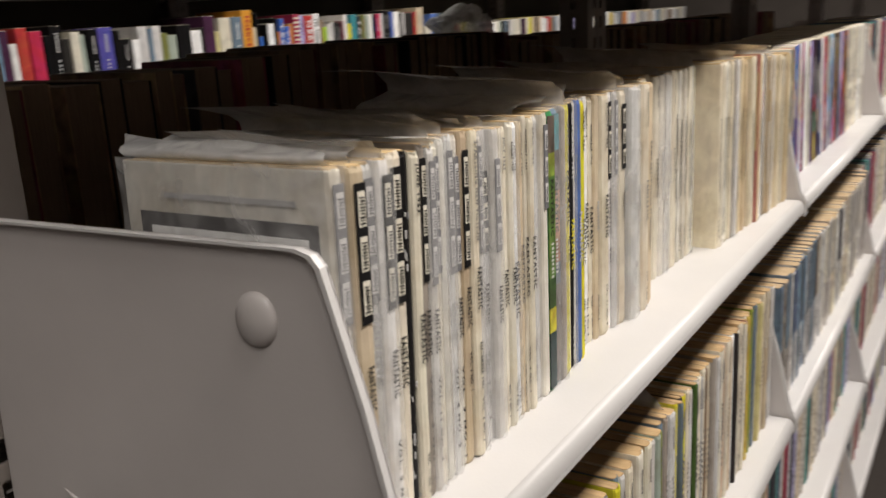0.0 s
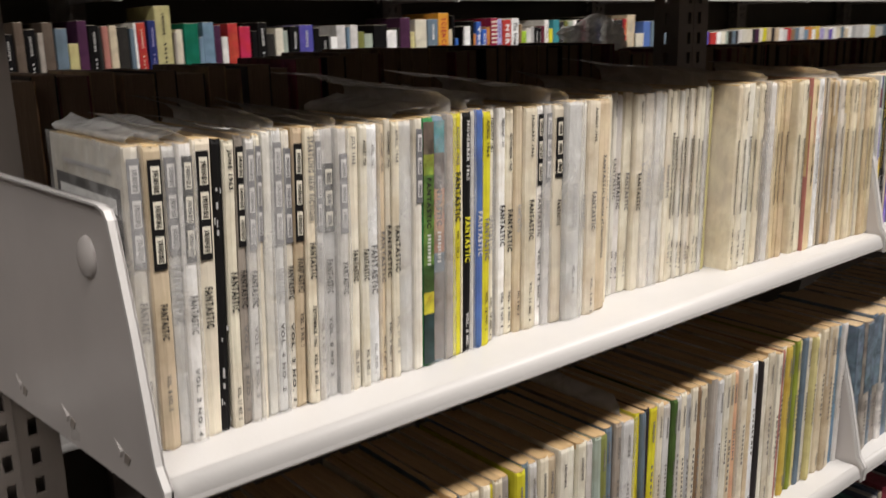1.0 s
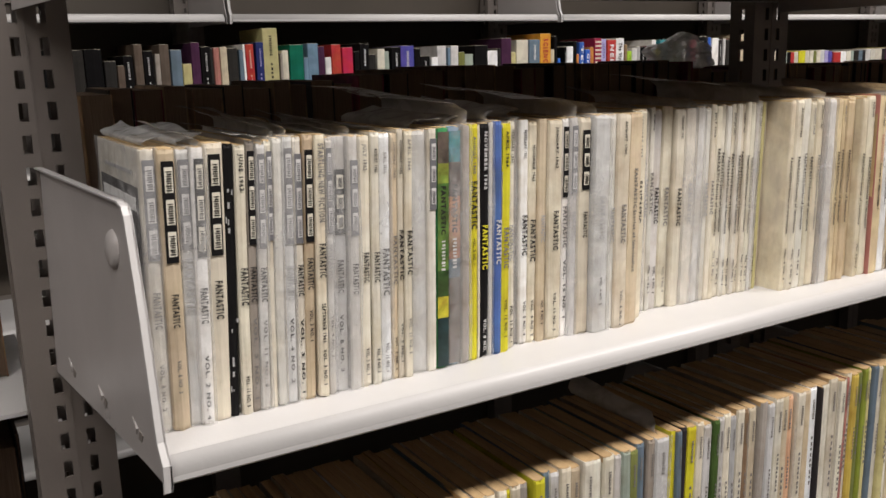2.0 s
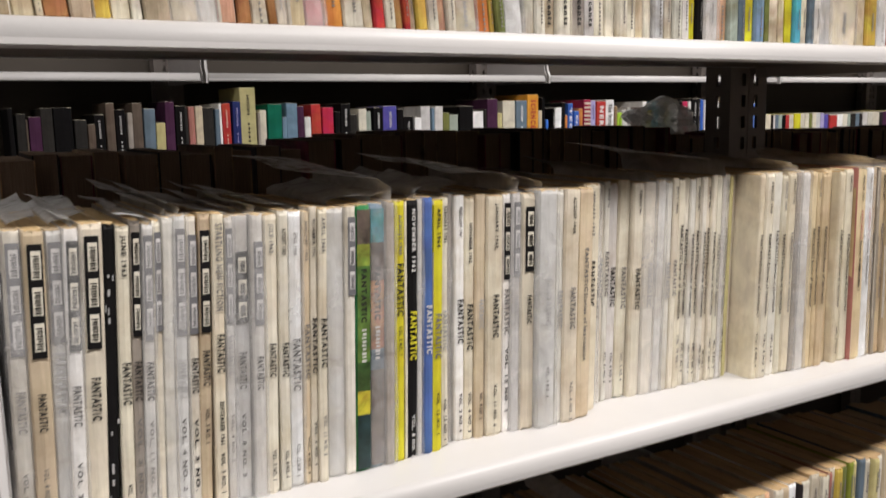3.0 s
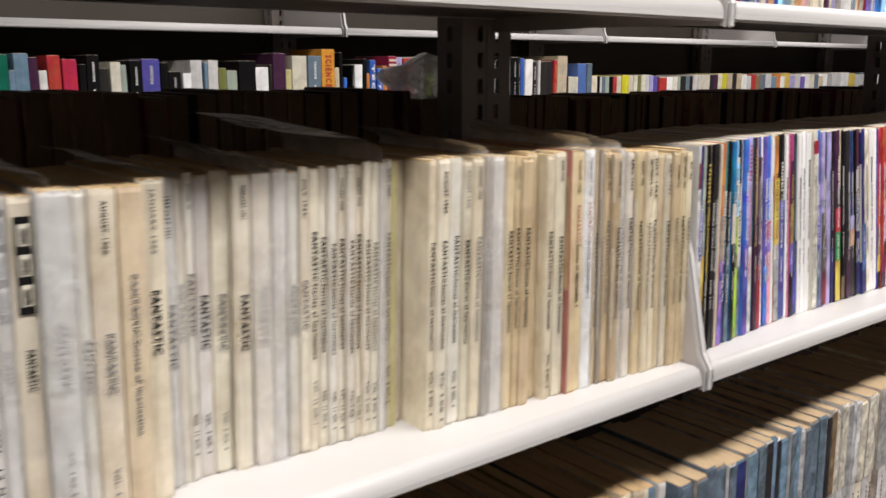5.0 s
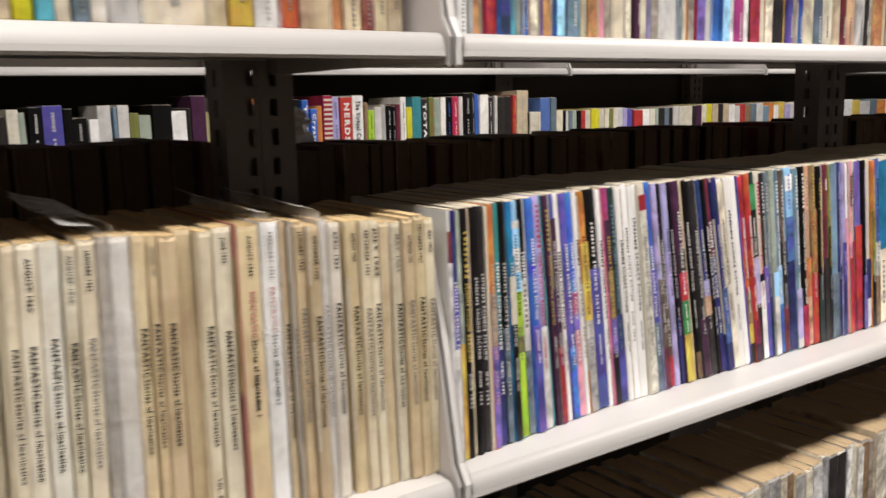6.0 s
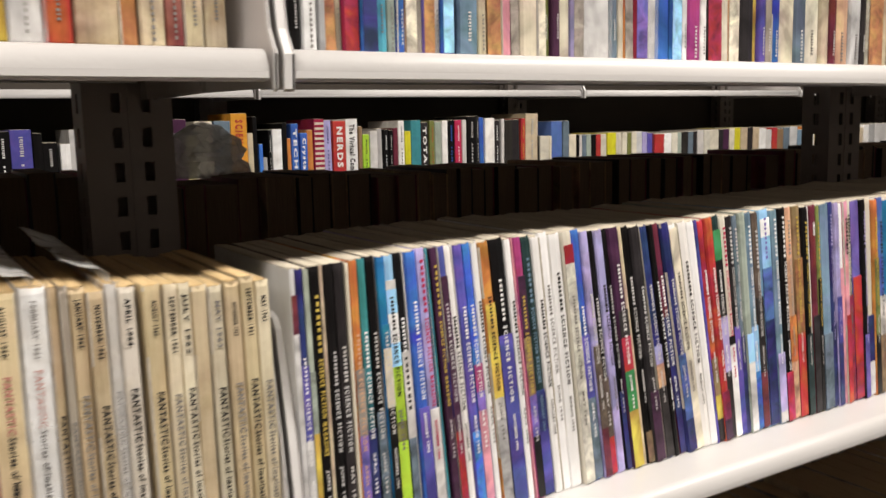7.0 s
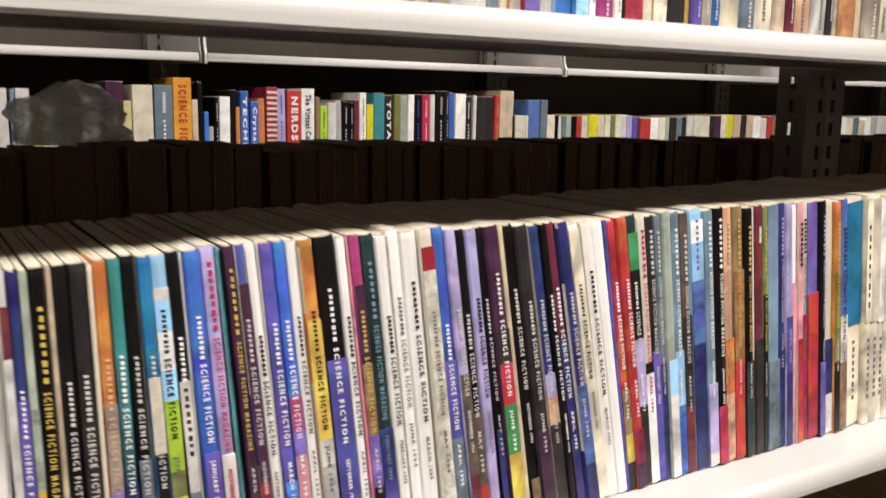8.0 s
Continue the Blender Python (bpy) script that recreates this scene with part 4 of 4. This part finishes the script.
for k, z in enumerate((LOW, LOW - PITCH, LOW - 2 * PITCH)):
    for i in range(0, 3):
        if k or i > 1:
            low_row(PANEL_X + BAY * i + 0.005, PANEL_X + BAY * (i + 1) - 0.03, z, 40 + 3 * k + i, "row of mixed magazine spines on a low steel shelf")
low_row(PANEL_X + 2 * BAY + 0.004, PANEL_X + 2.7 * BAY, MAIN_Z, 61, "row of mixed magazine spines in a farther bay")

PULP_RUN = [
    (0.826, 0.909, "tan:14 sand:12 wheat:4 rust:14 tan:12 gold:10 ivory:12 pale:6"),
    (0.909, 1.088, "tan:16 wheat+bag:17 white+bag:12 peach:11 rust:9 ivory:11 rust:6 wheat+bag:8 sand:11 brick+bag:13 orange:14 cream:15 sand:8 red:8 cream:8 rust:6 red:5 sand:6"),
    (1.088, 1.176, "gold:8 cream:9 peach:7 cream:7 wheat+bag:20 orange:11 gold:4 olive:8 silver+bag:16"),
    (1.176, 1.341, "cream:9 pale:9 sand+cents:11 pale+cents:12 taupe+cents:13 silver+cents:11 ivory:11 ivory:10 pale:10 ivory:10 sand:9 pale:9 silver:10 ivory:9 pale:10 silver:9"),
    (1.341, 1.524, "yellow:9 black:7 silver+bag:13 peach:11 sage:10 slate:9 yellow:11 steel:10 olive:6 ivory:11 wheat:7 yellow:10 aqua:8 ivory:8 slate:8 silver:9 silver+bag:16"),
    (1.524, 1.695, "wheat+bag:34 sand:12 gold:14 silver+bag:14 red:12 tan:20 rust:8 sand:12 brick:9 wheat:10 sand:12")]
random.seed(31)
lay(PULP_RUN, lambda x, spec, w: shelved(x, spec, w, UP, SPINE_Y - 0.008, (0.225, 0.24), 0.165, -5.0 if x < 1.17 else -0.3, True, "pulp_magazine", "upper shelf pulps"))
TRADE_RUN = [
    (1.728, 1.837, "black:7 white:9 silver:4 navy+art:8 sand:4 crimson+art:10 blue+art:10 aqua:8 sage:6 blue:5 peach+art:8 taupe:4 violet+art:8 silver:4 blue+art:8 navy:5"),
    (1.837, 1.916, "steel:14 sand:6 brown+art:11 pink:7 charcoal+art:7 ivory:12 silver+art:6 olive:6 plum:6"),
    (1.916, 2.055, "ivory:9 lilac+art:8 silver+bag:22 slate:7 ivory:5 orange+art:7 crimson+art:10 silver+bag:10 blue:14 bright+art:9 white:5 magenta:11 white:6"),
    (2.055, 2.284, "charcoal+art:13 ivory:8 peach+art:10 charcoal:11 gold:4 indigo:6 taupe:7 blue:8 ivory:16 slate:11 ivory:16 sand:9 maroon:8 peach:15 silver:12 charcoal:6 ivory+art:18 sand:10"),
    (2.284, 2.59, "taupe:12 ivory:14 slate:11 peach:12 silver:16 maroon:10 ivory:15 indigo:12 sand:14 charcoal:12 ivory:14 steel:14 pale:16 crimson:10 ivory:14")]
random.seed(33)
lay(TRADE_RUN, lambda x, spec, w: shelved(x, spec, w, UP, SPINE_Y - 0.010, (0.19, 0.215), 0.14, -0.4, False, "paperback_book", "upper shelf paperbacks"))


# ---- books on the far side of the near range, seen from behind ----
def rear_books(x0, x1, seed, lo, hi, z=MAIN_Z):
    random.seed(seed)
    x = x0
    while x < x1 - 0.002:
        w = min(random.uniform(0.016, 0.034), x1 - x)
        h = random.uniform(lo, hi)
        d = random.uniform(0.13, 0.15)
        # the rear row's shade is put into its dark covers and pages
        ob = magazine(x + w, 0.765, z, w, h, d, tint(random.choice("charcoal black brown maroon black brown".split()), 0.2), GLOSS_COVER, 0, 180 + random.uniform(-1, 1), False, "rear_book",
                      "book seen from its fore edge, darkened for shade", "book", "books on the rear shelf", True)
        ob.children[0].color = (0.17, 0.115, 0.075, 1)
        x += w + 0.0006


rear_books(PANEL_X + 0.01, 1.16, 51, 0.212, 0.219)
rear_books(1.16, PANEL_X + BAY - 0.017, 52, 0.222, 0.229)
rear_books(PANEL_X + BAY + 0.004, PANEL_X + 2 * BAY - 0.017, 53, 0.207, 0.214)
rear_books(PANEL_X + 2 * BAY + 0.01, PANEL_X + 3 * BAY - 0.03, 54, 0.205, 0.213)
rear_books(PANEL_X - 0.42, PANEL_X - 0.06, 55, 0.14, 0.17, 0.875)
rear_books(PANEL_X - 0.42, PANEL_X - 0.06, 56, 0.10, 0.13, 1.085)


# ---- books across the aisle ----
def far_book(x, spec, w):
    """spec: colour/print colour@height=printed words."""
    spec, _, words = spec.partition("=")
    body, _, tall = spec.partition("@")
    colour, _, print_c = body.partition("/")
    h = float(tall) / 1000 if tall else random.uniform(0.200, 0.222) if x < 2.96 else random.uniform(0.180, 0.193)
    w = w - 0.0006
    ob = magazine(x, FAR_Y + 0.012, FAR_Z, w, h, 0.15, tint(colour), PLAIN_COVER, random.uniform(-0.8, 0.8), 0, False, "book", top_word(colour) + "-spined book on the far shelf", "book", "books across the aisle", True)
    if words:
        spine_text(ob, words.replace("_", " "), w, h * 0.95, h * 0.6, w * 0.42, print_c)
    elif print_c == "stripes":
        for q in range(12):
            spine_bar(ob, w, h * (0.97 - 0.045 * q), h * 0.02, w * 0.86, "ivory", "stripe")
    elif print_c:
        spine_bar(ob, w, h * 0.95, h * 0.16, w * 0.18, print_c)
        spine_bar(ob, w, h * 0.74, h * 0.3, w * 0.13, print_c)


FAR_BOOKS = [
    (0.945, 2.143, """black@235:10 ink@224:18 umber@213:4 plum@218:23 ink@234:23 black@235:35 ink@211:24 umber@202:16 black/silver@221:21 umber@243:18 black/silver@230:21 taupe@223:11 umber@242:21
     slate@231:24 straw@202:20 plum@245:20 black/silver@236:23 ink@232:7 brick@234:14 sand@235:17 ink@232:24 slate@229:12 white@240:6 red/ivory@240:19 navy/lilac@244:19 straw/ink@273:36
     taupe@219:6 ivory@225:16 jade@237:34 steel@209:12 steel@239:27 plum@232:18 white@208:16 red@236:25 rose@229:28 black@219:14 black/white@237:26 ink@212:20 pale@224:22 sage@218:15
     black/white@227:27 indigo/silver@230:38 black@223:18 black/silver@205:28 white@202:20 silver@228:27 steel@224:8 silver@228:24 olive@212:20 sage@207:26 black@227:42 white@214:34 ink@219:7
     plum@244:33 straw@209:16 ivory@239:39 slate/white@239:36"""),
    (2.143, 3.80, """amber/red@254=SCIENCE_FICTION:38 sand@213:14 black@247:11 bright@190:10 grey@161:11 black/white@219:9 white@220:24 black@233:13 orange@200:10 blue/white@231=TECHNO:19
     blue/white@211=Crystal_Fire:19 orange@217:16 crimson/stripes@240:27 lilac/navy@237:20 red/white@235=NERDS_2.0:34 white/ink@239=The_Virtual_Community:32 brown@222:10 lime/ink@204:19
     silver@211:22 grey@216:15 black/white@214:15 black/silver@212:13 maroon@217:14 white/ink@233:18 yellow@209:18 teal@233:29 charcoal/white@228=TOTALLY:23 olive/red@231:16 sage@228:20
     white@231:18 black/blue@232:22 rose/white@232:21 silver@232:14 black/silver@240:30 ink/silver@241:11 blue@237:14 white@235:31 charcoal/white@229:19 silver@232:11 ink@229:27 charcoal@230:26
     red/gold@233:15 sand/grey@244:42 black@187:7 cream@187:32 ivory@187:9 cornflower@224:38 slate@224:23 ivory@189:27 black@188:9 silver@186:13 slate@187:15 sage@187:18 black@187:15 red@187:19
     cream@187:23 yellow@190:34 cream@189:23 ivory@189:20 olive@189:16 ivory@190:20 silver@191:24 lilac@189:20 indigo@186:20 maroon@185:8 red@182:40 white@184:32 pale@184:26 sage@185:17
     ink@186:26 slate@186:22 charcoal@186:18 silver@189:27 pale@189:27 cream@189:41 charcoal@189:19 plum@190:28 ivory@191:24 yellow@193:29 tan@193:32 charcoal@192:25 tan@192:30"""),
    (3.80, 4.40, """white:18 silver:16 red:14 brown:18 slate:16 silver:20 steel:18 orange:16 white:16 gold:18 lilac:18 silver:22 violet:16 white:18 ivory:20 slate:16 sand:18 white:18 grey:18"""),
    (4.40, 5.70, "silver:40 white:36 gold:30 silver:40 slate:30 orange:36 white:40 lilac:30 ivory:40 grey:36 silver:40 sand:36 white:40 steel:36 ivory:40 silver:40 brown:36 white:40 grey:30 ivory:40 silver:40")]
random.seed(71)
lay(FAR_BOOKS, far_book)


# ---- loose plastic ----
def crumpled(name, x, y, z, sx, sy, sz, seed, label):
    """A loose bag: a creased, folded sheet."""
    random.seed(seed)
    bm = bmesh.new()
    bmesh.ops.create_icosphere(bm, subdivisions=4, radius=1.0)
    for v in bm.verts:
        p = v.co.copy()
        k = 1 + 0.35 * noise.noise(p * 1.6 + Vector((seed, 0, 0))) + 0.22 * abs(noise.noise(p * 4.0 + Vector((0, seed, 0))))
        v.co = Vector((p.x * sx * k, p.y * sy * k, max(-sz * 0.5, p.z * sz * k) + sz * 0.5))
    ob = part(name, bm, CRINKLED)
    ob.location = (x, y, z)
    return tagged(ob, label, "plastic bag")


crumpled("plastic_bag", 1.832, 0.772, MAIN_Z + 0.211, 0.056, 0.045, 0.036, 3, "crumpled clear plastic bag lying on books")
